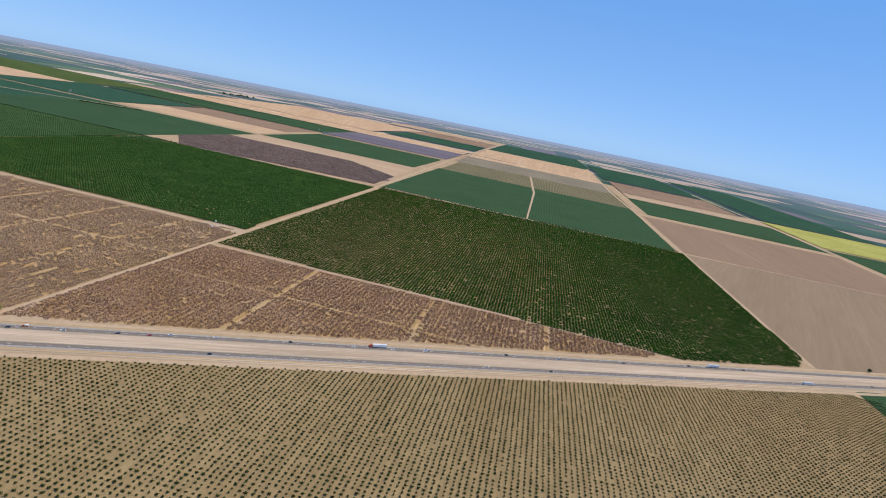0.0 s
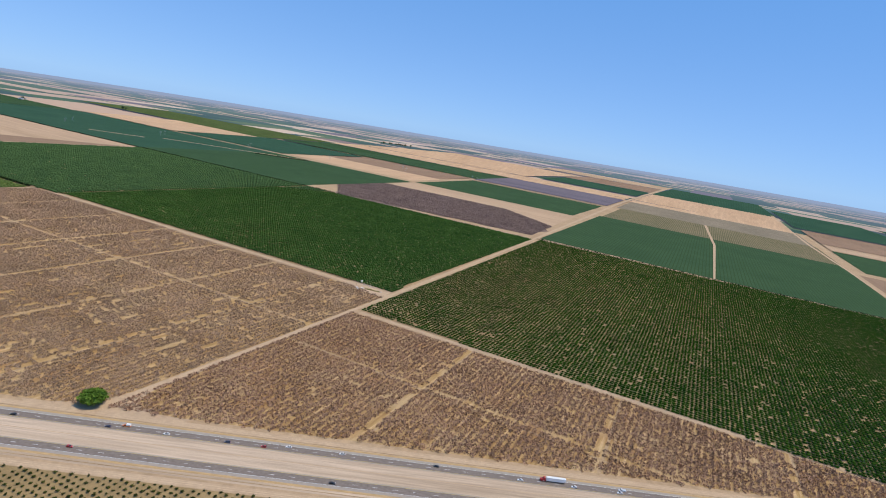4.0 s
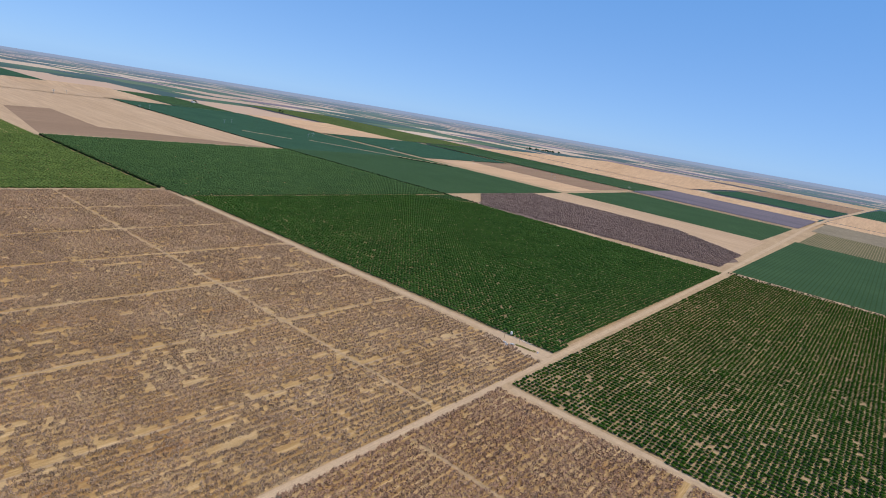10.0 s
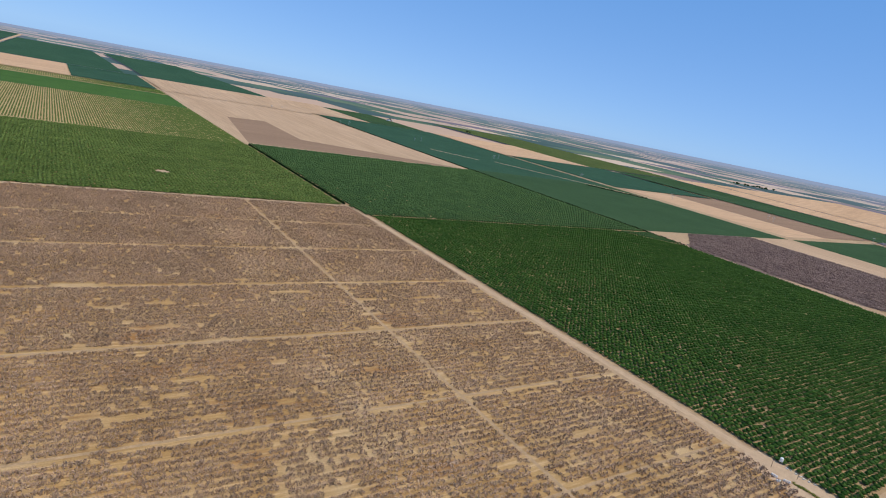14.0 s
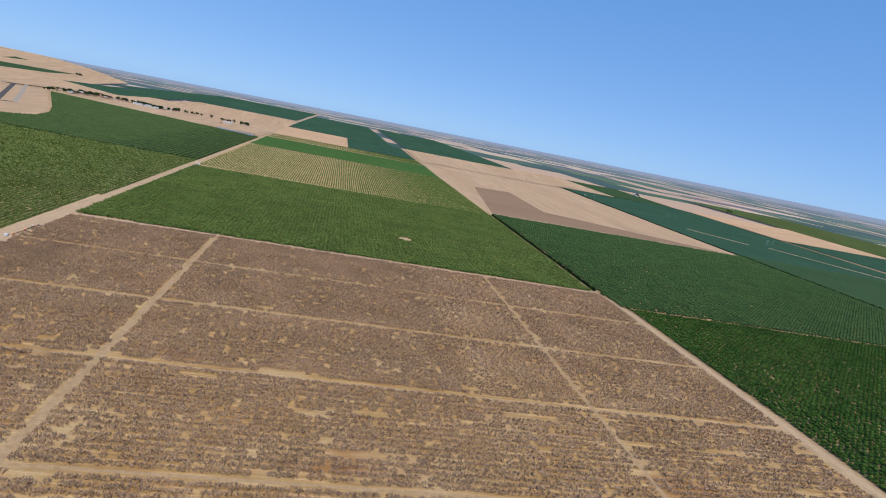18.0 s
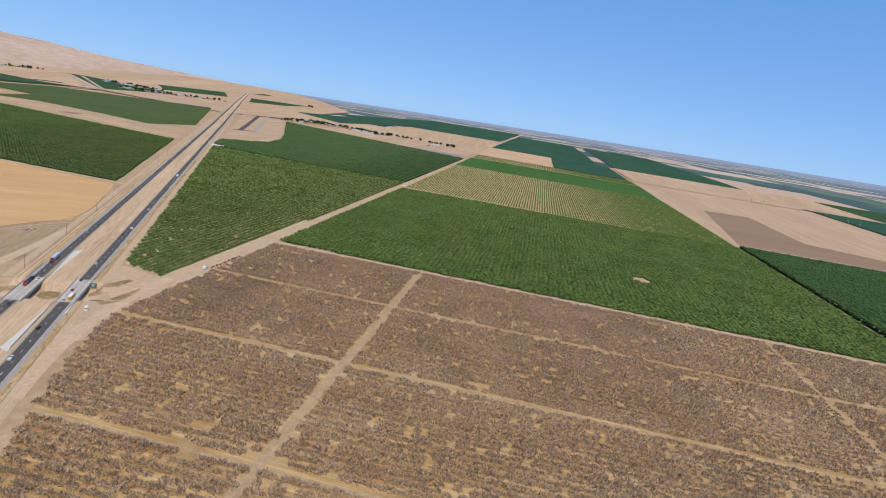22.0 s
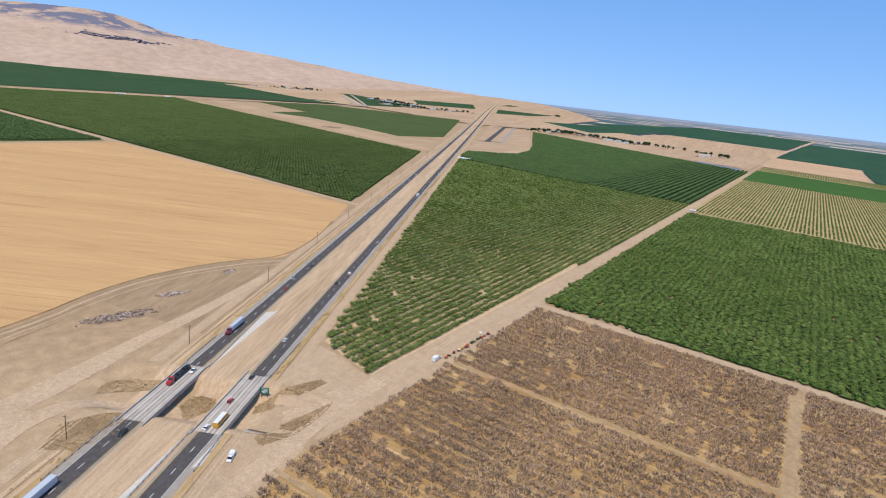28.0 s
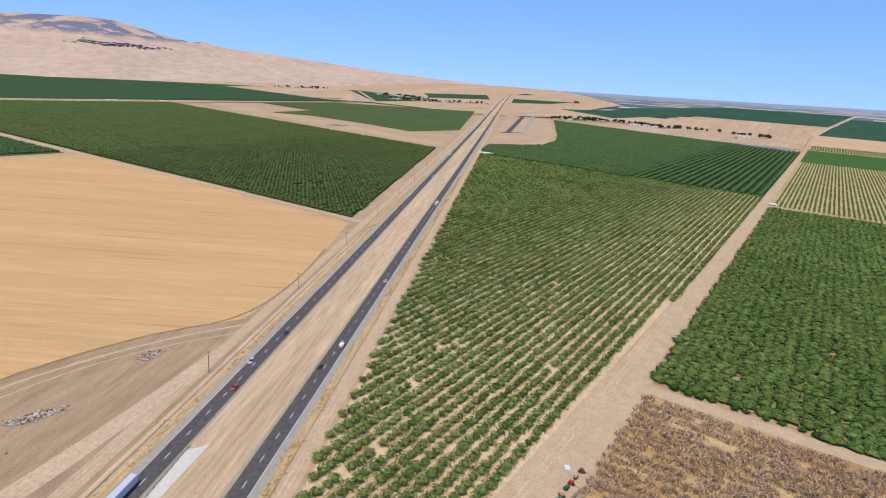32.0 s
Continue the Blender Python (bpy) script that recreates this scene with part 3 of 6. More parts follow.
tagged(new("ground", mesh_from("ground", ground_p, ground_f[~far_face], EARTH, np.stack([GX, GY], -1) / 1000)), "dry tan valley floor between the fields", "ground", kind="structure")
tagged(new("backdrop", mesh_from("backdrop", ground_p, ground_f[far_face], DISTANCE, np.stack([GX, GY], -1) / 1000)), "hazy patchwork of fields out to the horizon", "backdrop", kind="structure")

def edge(x, o):
    s = (x - (o - 352.6) * FN[0]) / FD[0]
    return x, fw(s, o)[1]


# ---- fields, far ones first ----
FIELDS = [
    # north: along the road that runs north from the underpass
    ("field", -2850, -2362, -644, 93, FAR_BRIGHT, "bright green crop strip along the dirt road"),
    ("field", -3085, -2856, -644, 93, ROWCROP, "narrow strip of young crop rows"),
    ("field", -2356, -1526, -645, 92, ROWCROP, "young crop rows with tan soil between"),
    ("field", -3963, -3115, -662, -274, ORANGE, "pale orange harvested stubble field"),
    ("field", -3963, -3115, -269, 85, FAR_HAZED, "dark haze-tinted green orchard block"),
    ("field", -7669, -3992, -641, 21, FAR_HAZED, "dark haze-tinted green orchard block"),
    ("field", -5050, -2834, -1440, -664, TAN, "tan harvested field beyond the farm"),
    ("field", -4279, -3470, -2443, -1440, TAN, "dry tan land behind the farm"),
    ("field", -9900, -5080, -2100, -690, FAR_HAZED, "wide haze-tinted green orchard"),
    ("field", -3075, -1568, 107, 898, TAN, "tan tilled field with brown patches"),
    ("field", -3981, -3094, 109, 888, TAN, "tan tilled field"),
    ("field", -7654, -3999, 126, 890, FAR_HAZED, "far haze-tinted green field"),
    ("field", -3149, -1612, 915, 1690, FAR_HAZED, "dark green orchard block"),
    ("field", -3976, -3157, 1281, 1665, FAR_GREEN, "green crop"),
    ("field", -4073, -3169, 888, 1271, TAN, "tan stubble field"),
    ("field", -3135, -2375, 1713, 2400, ORANGE, "pale orange stubble field"),
    ("field", -2365, -1607, 1733, 2515, FAR_HAZED, "dark green crop"),
    ("field", -4249, -2370, 2402, 3266, LIGHT_ORCHARD, "dull green orchard strip"),
    # east: both sides of the road that runs east
    ("field", -1612, -822, 915, 1694, FAR_GREEN, "dark green orchard block"),
    ("field", -1589, -860, 1764, 2087, ORANGE, "orange stubble strip"),
    ("field", -1586, -876, 2087, 2532, BROWN, "brown fallow field"),
    ("field", -2341, -100, 2573, 3172, FAR_GREEN, "green crop strip"),
    ("field", -852, -80, 2519, 3203, LAVENDER, "grey-violet fallow strip"),
    ("field", -819, -89, 1715, 2417, FAR_GREEN, "green orchard strip"),
    ("field", -2386, -83, 3212, 3679, ORANGE, "long orange stubble strip"),
    ("field", -831, -86, 3858, 4782, FAR_HAZED, "haze-tinted green crop"),
    ("field", -887, -79, 4832, 6113, BROWN, "brown fallow strip"),
    ("field", -2431, -900, 3714, 5839, ORANGE, "pale tan stubble"),
    ("field", -1507, -90, 6196, 7417, TAN, "tan stubble strip"),
    ("field", -6, 895, 1934, 2530, OLIVE, "olive young orchard rows"),
    ("field", -30, 889, 2530, 3149, soil("grey-brown fallow", (0.21, 0.175, 0.12), (0.29, 0.235, 0.16), 0.006, 0.06), "grey-brown fallow field"),
    ("field", -45, 877, 3148, 4598, ORANGE, "tan stubble field"),
    ("field", -51, 899, 4597, 7105, FAR_HAZED, "haze-tinted green orchard"),
    ("field", -15, 888, 952, 1934, FAR_GREEN, "dark green orchard block"),
    ("field", 950, 1709, 1836, 2490, FAR_GREEN, "green crop block"),
    ("field", 953, 1698, 2511, 2782, TAN, "tan strip"),
    ("field", 956, 1646, 2801, 3615, BROWN, "brown fallow strip"),
    ("field", 933, 1670, 3719, 5815, FAR_HAZED, "haze-tinted green orchard"),
    ("field", 1800, 2454, 2866, 5869, FAR_HAZED, "haze-tinted green orchard"),
    ("field", 1756, 2520, 2018, 2805, YELLOW, "yellow-green crop"),
    ("field", 1750, 2500, 1235, 1965, FAR_GREEN, "green crop"),
    ("field", 935, 1400, -300, 60, FAR_GREEN, "dark green orchard beyond the young trees"),
    ("field", 911, 1696, 960, 1743, BROWN, "brown tilled field"),
    # west: the far side of the freeway
    ("field", -1009, -420, -2589, -1522, LIGHT_ORCHARD, "green orchard block across the freeway"),
]
for nth, (kind, x0, x1, y0, y1, mat, label) in enumerate(FIELDS):
    box_patch(kind, x0, x1, y0, y1, mat, 0.25 + 0.02 * (nth % 5), label)
polygon("field", [(-1030, -976), (-1633, -1286), (-1830, -2573), (-1034, -2591)], FAR_GREEN, 0.4, "wide dark green orchard across the freeway")
polygon("field", [edge(912, 36), (911, 942), (1697, 1006), edge(1690, 36)], PLOUGH, 0.3, "olive-brown tilled field beside the freeway")
polygon("field", [(-3050, -2720), (-3000, -1920), (-3300, -1760), (-6500, -2440), (-12000, -4900), (-30000, -13500), (-58000, -30000), (-58000, -58000), (-12000, -58000), (-5000, -14000), (-1200, -4800), (-4408, -3955), (-3867, -2765)], TAN, 0.2, "dry tan land between the freeway and the hills")
polygon("field", [(-3102, -3975), (-2895, -2847), (-3001, -2703), (-3107, -2715), (-4238, -3916), (-3994, -4290)], TAN, 3.2, "tan wedge of dry ground in the far orchard")
polygon("field", [(-4287, -2110), (-3800, -1600), (-4930, -1500), (-5400, -1800)], FAR_HAZED, 0.45, "haze-tinted green orchard wedge beyond the farms")
for pts in ([(-5200, -3870), (-6400, -3880), (-4950, -3020), (-4240, -3125)], [(-5700, -3190), (-4600, -2640), (-5090, -2560), (-6135, -2764)], [(-4272, -2098), (-4200, -1816), (-4371, -1503), (-5080, -1565)], [(-9600, -5000), (-8848, -4434), (-7599, -4152)]):
    polygon("field", pts, FAR_GREEN, 0.4, "far green orchard strip")
polygon("field", [(-1735, -1317), (-1677, -1308), (-1955, -2561), (-2071, -2558)], TAN, 0.3, "dry grass strip")
polygon("field", [(-1896, -1553), (-2103, -1522), (-3160, -2096), (-2720, -2640), (-2267, -2625), (-2177, -2227), (-1917, -2168), (-1990, -2033), (-1948, -1751)], LIGHT_ORCHARD, 0.4, "green orchard beside the freeway")
polygon("field", [(-1043, -2697), (-3867, -2765), (-4408, -3955), (-1222, -4786)], FAR_GREEN, 2.5, "far green orchard under the hills")
polygon("field", [(-1610, -658), (-2693, -660), (-3052, -1623), (-2306, -1290), (-2113, -1215), (-1958, -1183), (-1823, -1262), (-1720, -1222), edge(-1646, 38)], FAR_GREEN, 0.4, "dark green orchard block north of the bridge")
polygon("field", [(-1823, -1264), (-1958, -1185), (-2296, -1295), (-3052, -1642), (-3117, -1890)], TAN, 0.3, "tan mown ground round the airstrip")
polygon("field", [(-3113, 919), (-1615, 910), (-2257, 894)], TAN, 0.33, "tan field edge")
polygon("field", [(-2259, 213), (-1580, 112), (-1601, 878), (-1827, 352), (-2300, 369)], BROWN, 0.42, "brown tilled part of the tan field")
polygon("field", [(-1010, -963), (-1024, -1500), (-305, -1509), (-423, -797), (-606, -844), (-645, -862), (-695, -872), (-753, -867), (-798, -848), (-867, -875)], WHEAT, 0.3, "golden cut wheat field")
# the mauve dead block with its tan bare side
polygon("field", ragged([(-46, 974), (-56, 1253), (-287, 1449), (-815, 1443), (-816, 1104), (-680, 909)], 9, 45, 2), MAUVE, 0.3, "mauve-brown dead orchard block")
polygon("field", [(-58, 1258), (-73, 1696), (-813, 1700), (-815, 1447), (-287, 1454)], TAN, 0.28, "bare tan ground with orange stains")

# ---- orchard floors ----
dead_w = [(-15, 84), (-84, 97), (-866, 101), (-868, -640), (-600, -639), (-521, -609), edge(-440, 44), edge(-15, 40)]
dead_e = [(-5, -6), (660, -5), edge(640, 40), edge(-5, 40)]
nw_block = [(-20, 116), (-24, 900), (-680, 900), (-799, 770), (-799, 116)]
nw_far = [(-803, 113), (-803, 780), (-690, 912), (-1576, 903), (-1551, 104), (-870, 104)]
ne_block = [(-5, 9), (-4, 918), (899, 941), (904, 140), edge(880, 38), edge(690, 38)]
w_block = [(-878, 92), (-880, -641), (-1508, -643), (-1526, 98), (-890, 98)]
sw_block = [(-691, -662), (-1606, -654), edge(-1640, 38), edge(-704, 37)]
young = [edge(-200, -42), edge(915, -42), (955, 18), (904, -427), (496, -805), (-204, -799)]
polygon("orchard_floor", dead_w, DEAD_SOIL, 0.25, "ochre dry soil of the dead orchard", "ground")
polygon("orchard_floor", dead_e, DEAD_SOIL, 0.25, "ochre dry soil of the dead orchard", "ground")
polygon("orchard_floor", sw_block, PALE_SOIL, 0.25, "pale sandy soil of the row orchard", "ground")
for poly in (nw_block, nw_far, ne_block, w_block):
    polygon("orchard_floor", poly, GREEN_SOIL, 0.25, "tan soil under the green orchard", "ground")
polygon("orchard_floor", young, YOUNG_SOIL, 0.25, "grey-tan soil of the young orchard", "ground")

# ---- dirt roads ----
polygon("dirt_road", ragged([(-62, -383), (-42, -371), (-26, -356), (-17, -335), (-6, -300), (-2, -322), (4, -333), (16, -335), (30, -334), (56, -322), (48, -333), (12, -350), (-18, -367), (-48, -386)], 0.8, 4.0, 5), DIRT, 0.49, "broad worn junction of the dirt roads beside the freeway", "road")
LANE = soil("rutted orchard lane", (0.40, 0.27, 0.15), (0.47, 0.33, 0.19), 0.04, 0.3)
ribbon("dirt_road", [(-10, -331), (-11, -151), (-12, 0), (-15, 403), (-22, 908), (-34, 1416), (-55, 2437), (-64, 4595), (-105, 7678)], [8, 6.5, 6.5, 7, 8, 11, 15, 28, 45], DIRT, 0.5, "wide pale dirt road between orchard blocks")
ribbon("dirt_road", [(-39, 108), (-795, 109), (-874, 99)], [8, 7, 6], DIRT, 0.5, "narrow pale dirt track beside the orchard")
ribbon("dirt_road", [(-630, -652), (-719, -649.5), (-868, -649), (-905, -650.5), (-1581, -649.5), (-2683, -652), (-4268, -657), (-9800, -676)], [22, 25, 23, 17, 12, 9, 16, 44], DIRT, 0.5, "pale dirt road along the orchards")
ribbon("dirt_road", [(-871, 96), (-872, -644)], 9, DIRT, 0.48, "narrow dirt track")
ribbon("dirt_road", [(0, 3), (665, 1)], 7, DIRT, 0.48, "narrow dirt track")
ribbon("dirt_road", [(907, 110), (903, 941), (892, 1819), (872, 2562), (876, 4745)], [5, 6, 9, 12, 22], DIRT, 0.5, "pale dirt road at the orchard's edge")
ribbon("dirt_road", [(1717, 1750), (1709, 2667), (1661, 4049)], [14, 16, 25], DIRT, 0.5, "pale dirt road")
ribbon("dirt_road", [(927, 944), (1697, 1004)], 5, DIRT, 0.52, "narrow track in the tilled field")
ribbon("dirt_road", [(-1551, 102), (-3115, 104)], [6, 12], DIRT, 0.5, "pale dirt track beside the tilled field")
ribbon("dirt_road", [(-16, 934), (881, 951)], 7, DIRT, 0.5, "pale canal bank")
ribbon("dirt_road", [(444, 952), (448, 1729), (410, 2530)], [5, 9, 12], DIRT, 0.55, "pale track through the orchard")
ribbon("dirt_road", [(-671, 909), (-292, 911), (-37, 913)], 6, DIRT, 0.5, "pale track")
ribbon("dirt_road", [(-846, 2459), (-90, 2477)], 30, DIRT, 0.5, "pale strip")
ribbon("dirt_road", [(-3103, 905), (-1625, 912)], 8, DIRT, 0.5, "pale track")
ribbon("dirt_road", [(-1964, 1314), (-1375, 1692)], 14, DIRT, 0.6, "pale track")
ribbon("dirt_road", [(-2130, 1069), (-1955, 1219)], 14, DIRT, 0.6, "pale strip in the orchard")
for x in (-109, -228, -352, -476, -604, -738):
    ribbon("dirt_road", [(x, 98), (x, max(-645, edge(x, 40)[1]))], 2.6, LANE, 0.42, "narrow dirt lane through the dead orchard")
for y, w in ((-85, 3.4), (-462, 6.5)):
    ribbon("dirt_road", [(-872, y), ((-24 if y > -300 else edge(-250, 40)[0]), y)], w, LANE, 0.44, "narrow dirt lane through the dead orchard")
for x in (168, 345, 508):
    ribbon("dirt_road", [(x, -4), edge(x + 4, 38)], 3, LANE, 0.42, "narrow dirt lane through the dead orchard")
ribbon("dirt_road", [(-1, -135), (169, -143), (370, -152)], 3.5, LANE, 0.44, "narrow dirt lane through the dead orchard")

bare_edge = [(-423, -797), (-606, -844), (-645, -862), (-695, -872), (-753, -867), (-798, -848), (-866, -876), (-930, -915)]
bare_side = [edge(-660, -32), edge(-930, -32)]
polygon("field", [(-640, -861)] + bare_edge[3:] + bare_side[::-1], BARE, 0.27, "scraped bare earth beside the freeway", "ground")
polygon("dirt_road", ragged([(-698, -706), (-690, -664), (-672, -651), (-640, -647), (-606, -637), (-560, -622), (-540, -632), (-585, -655), (-600, -663), (-640, -682), (-670, -696)], 0.5, 6.0, 6), DIRT, 0.40, "broad beaten ground between the bridge and the orchards", "ground")
ribbon("dirt_road", rounded([(-470, -655), (-500, -690), (-530, -722), (-555, -739), (-577, -741), (-597, -726), (-606, -708), (-618, -690), (-627, -674), (-645, -664), (-672, -660)]), 9, TRACK, 0.50, "dirt track winding under the freeway bridges", step=2, across=8)
ribbon("dirt_road", rounded([(-455, -722), (-520, -745), (-564, -757), (-594, -766), (-628, -778), (-664, -788), (-710, -803), (-765, -824)]), [20, 18, 15, 12, 10, 8, 7], TRACK, 0.46, "pale dirt track beside the freeway", step=4, across=8)
ribbon("dirt_road", rounded([edge(-480, 31), (-515, -619), (-560, -636), (-602, -645), (-640, -652), (-690, -655)]), 10, TRACK, 0.56, "pale dirt track joining the orchard road", step=4, across=8)
ribbon("dirt_road", rounded([(-478, -676), (-511, -706), (-538, -730), (-560, -748)]), 7, TRACK, 0.42, "pale dirt track beside the freeway", step=4, across=8)
SLOPE = soil("dark weedy slope", (0.255, 0.170, 0.092), (0.420, 0.290, 0.160), 0.14, 0.9, None, 0.0, 0.16)
BANKS = [
    [(-628, -683), (-640, -677), (-655, -673), (-670, -673), (-668, -679), (-652, -684), (-636, -688)],
    [(-612, -662), (-622, -667), (-640, -661), (-658, -658), (-646, -654), (-626, -652), (-610, -655)],
    [(-588, -745), (-598, -752), (-610, -746), (-622, -731), (-616, -727), (-604, -738)],
    [(-552, -716), (-566, -728), (-582, -724), (-590, -714), (-578, -706), (-562, -705)],
    [(-604, -700), (-610, -712), (-620, -716), (-626, -706), (-618, -698)],
]
for nth, pts in enumerate(BANKS):
    polygon("verge", ragged(rounded(pts + [pts[0]], 3)[:-1], 0.35, 1.2, nth), (BANK, SLOPE, BANK, SLOPE, BANK)[nth], 0.57, "weedy brown bank beside the dirt track", "verge", 4)
# plough lines and the rough berm between the bare ground and the wheat
BERM = soil("clodded brown berm", (0.240, 0.150, 0.072), (0.400, 0.265, 0.130), 0.2, 1.1)
ribbon("verge", rounded(bare_edge), 1.6, BERM, 0.6, "rough brown berm at the wheat's edge", "verge", step=4, across=3)
for k, (shift, wide, mat) in enumerate(((5, 0.7, BANK), (9, 1.6, TRACK), (13, 0.6, BANK), (17, 0.9, TRACK), (23, 0.6, BANK))):
    line = [(x + shift * 0.35, y + shift * 0.93 + 0.8 * math.sin(x * 0.05 + k)) for x, y in rounded(bare_edge[:6])]
    ribbon("plough_line", line, wide, mat, 0.44 + 0.03 * k, "faint plough line along the bare ground", "ground", step=4)
for off in (-1.2, 1.2):
    ribbon("wheel_track", [(-10 + off, -325), (-11 + off, -151), (-12 + off, 0), (-15 + off, 403), (-22 + off, 908)], 0.9, TRACK, 0.6, "pale wheel track worn into the dirt road")
    ribbon("wheel_track", [(-690, -655 + off), (-1581, -652 + off), (-2683, -652 + off)], 0.9, TRACK, 0.6, "pale wheel track worn into the dirt road")

# ---- freeway ----
OLD_ASPHALT = plain("old bleached asphalt", (0.21, 0.172, 0.145), 0.95, 0.05, 0, 0.2, 0.5)
ASPHALT = plain("dark asphalt", (0.098, 0.088, 0.083), 0.95, 0.06, 0, 0.22, 0.5)
SHOULDER = plain("grey shoulder", (0.36, 0.31, 0.255), 0.95, 0.06, 0, 0.12, 0.4)
CONCRETE = plain("pale concrete", (0.47, 0.43, 0.385), 0.85, 0.25, 0, 0.15, 0.3)
PAINT = plain("white road paint", (0.75, 0.74, 0.70), 0.7)
YELLOW_PAINT = plain("yellow road paint", (0.62, 0.45, 0.12), 0.7)


def strip(name, s0, s1, o, w, mat, z, label, category="road"):
    return ribbon(name, [fw(s1, o), fw(s0, o)], w, mat, z, label, category, 80)


BRIDGE = (-894.0, -845.0)
for a, b in ((-9000, BRIDGE[0]), (BRIDGE[1], 2600)):
    for c, d, mat in ((a, b, VERGE),) if b < 0 else ((a, -400, VERGE), (-400, b, SCRAPED)):
        strip("verge", c, d, 0, 64, mat, 0.34, "straw-coloured dry grass of the median and verges" if mat is VERGE else "pale scraped earth of the median and verges", "verge")
    strip("dirt_road", a, b, 31, 8, DIRT, 0.44, "pale dirt track beside the freeway")
    strip("dirt_road", a, b, -38, 7, DIRT, 0.44, "pale dirt track beside the freeway")
    strip("dirt_road", a, b, 0.6, 0.9, DIRT, 0.5, "thin pale worn line along the median")
    for side in (1, -1):
        strip("verge", a, b, side * 25.4, 2.6, STRAW, 0.5, "golden dry grass beside the shoulder", "verge")
        strip("verge", a, b, 27.6 if side > 0 else -29.5, 0.9, BANK, 0.6, "weedy ditch along the verge", "verge")
        for off in (-1.0, 1.0):
            strip("wheel_track", a, b, (31 if side > 0 else -38) + off, 0.8, TRACK, 0.58, "pale wheel track worn into the dirt road")
        strip("road", a, b, side * 17.9, 12.2, SHOULDER, 0.62, "grey paved shoulders of the freeway")
        for c, d, mat in ((a, b, ASPHALT),) if b < 0 else ((a, -330, ASPHALT), (-330, b, OLD_ASPHALT)):
            strip("road", c, d, side * 16.9, 8.2, mat, 0.72, "dark asphalt lanes of the freeway" if mat is ASPHALT else "old bleached asphalt lanes of the freeway")
        strip("road_line", a, b, side * 20.7, 0.25, PAINT, 0.8, "white edge line", "marking")
        strip("road_line", a, b, side * 13.1, 0.25, YELLOW_PAINT, 0.8, "yellow edge line", "marking")

patch("verge", [fw(BRIDGE[0] - 1, -32), fw(BRIDGE[1] + 1, -32), fw(BRIDGE[1] + 1, 32), fw(BRIDGE[0] - 1, 32)], VERGE, 0.42, "straw-coloured banks under the bridges", "verge", 30)

# ---- orchards ----
rng = np.random.default_rng(3)
wr = np.random.default_rng(14)
LEAF_NEAR = [leafy(rng, 58, 0.72, 0.22, 0.85) for _ in range(9)]
LEAF_CLOSED = [thatch(rng, 36, 0.17) for _ in range(8)]
LEAF_MID = [leafy(rng, 10, 0.9, 0.3, 0.85, True) for _ in range(7)]
LEAF_FAR = [leafy(rng, 8, 0.92, 0.3, 0.85, True) for _ in range(5)]
FAR_CROWN = []
for _ in range(5):
    FAR_CROWN.append((np.maximum(OCT_V * rng.uniform(0.8, 1.15, (6, 1)) + [0, 0, 0.8], [-9, -9, 0]), OCT_F))
LEAF_TINY = [leafy(rng, 5, 0.88, 0.34, 0.9, True) for _ in range(6)]
TWIG = [bare_dome(rng, 62) for _ in range(12)]
TWIG_FAR = [bare_dome(rng, 34, 1.5) for _ in range(8)]
TUFT = [bare_bush(rng, 14, 8) for _ in range(4)]
GREEN = canopy("orchard leaves", (0.082, 0.126, 0.030), (0.154, 0.211, 0.054), 0.6, (0.6, 1.3), 0.4)
DARK_GREEN = canopy("dark orchard leaves", (0.017, 0.050, 0.004), (0.040, 0.088, 0.009), 0.6)
ROW_GREEN = canopy("row orchard leaves", (0.060, 0.098, 0.017), (0.200, 0.250, 0.076), 0.85, (0.65, 1.3), 0.4)
NW_GREEN = canopy("deep green orchard leaves", (0.028, 0.073, 0.014), (0.064, 0.124, 0.025), 0.6)
# leaves of the distant blocks, lightened with blue to paint in haze
WEST_GREEN = canopy("olive orchard leaves", (0.066, 0.098, 0.028), (0.100, 0.134, 0.040), 0.4, (0.72, 1.22), 0.5)
MID_GREEN = canopy("mid orchard leaves", (0.056, 0.098, 0.034), (0.086, 0.134, 0.044))
NORTH_GREEN = canopy("north orchard leaves", (0.042, 0.086, 0.030), (0.070, 0.124, 0.040))
DEADWOOD = canopy("bare dead branches", (0.275, 0.188, 0.124), (0.540, 0.375, 0.252), 0.6, (0.75, 1.2), 0.15)
EAST_WOOD = canopy("red-brown dead branches", (0.265, 0.155, 0.098), (0.460, 0.290, 0.190), 0.5, (0.75, 1.2), 0.15)
YOUNG = canopy("young tree leaves", (0.022, 0.030, 0.007), (0.060, 0.068, 0.016))


def clear(x, y, xs=(), ys=(), w=4.2):
    ok = np.ones(len(x), bool)
    for v in xs:
        ok &= np.abs(x - v) > w
    for v in ys:
        ok &= np.abs(y - v) > w
    return x[ok], y[ok]


x, y = clear(*lattice(dead_w, 6.3, 4.3, False, 1, 0.45, 0.05, (-17.5, 0)), (-109, -228, -352, -476, -604, -738), (-85, -462), 3.1)
holes = np.array([noise.fractal(Vector((px / 9, py / 60, 2.0)), 1.0, 2.0, 3) for px, py in zip(x, y)])
full = holes < np.where(x < -500, 0.86, 0.6)
x, y = x[full], y[full]
close = (x < -640) & (x > -790) & (y < -580) & (y > -634)
CLOSE_DEAD = list(zip(x[close], y[close]))
x, y = x[~close], y[~close]
near = y < -190
planted("dead_orchard", x[near], y[near], np.where(x[near] < -450, 3.4, 3.2), 3.4, TWIG, DEADWOOD, 1, "rows of dead grey-brown leafless orchard trees")
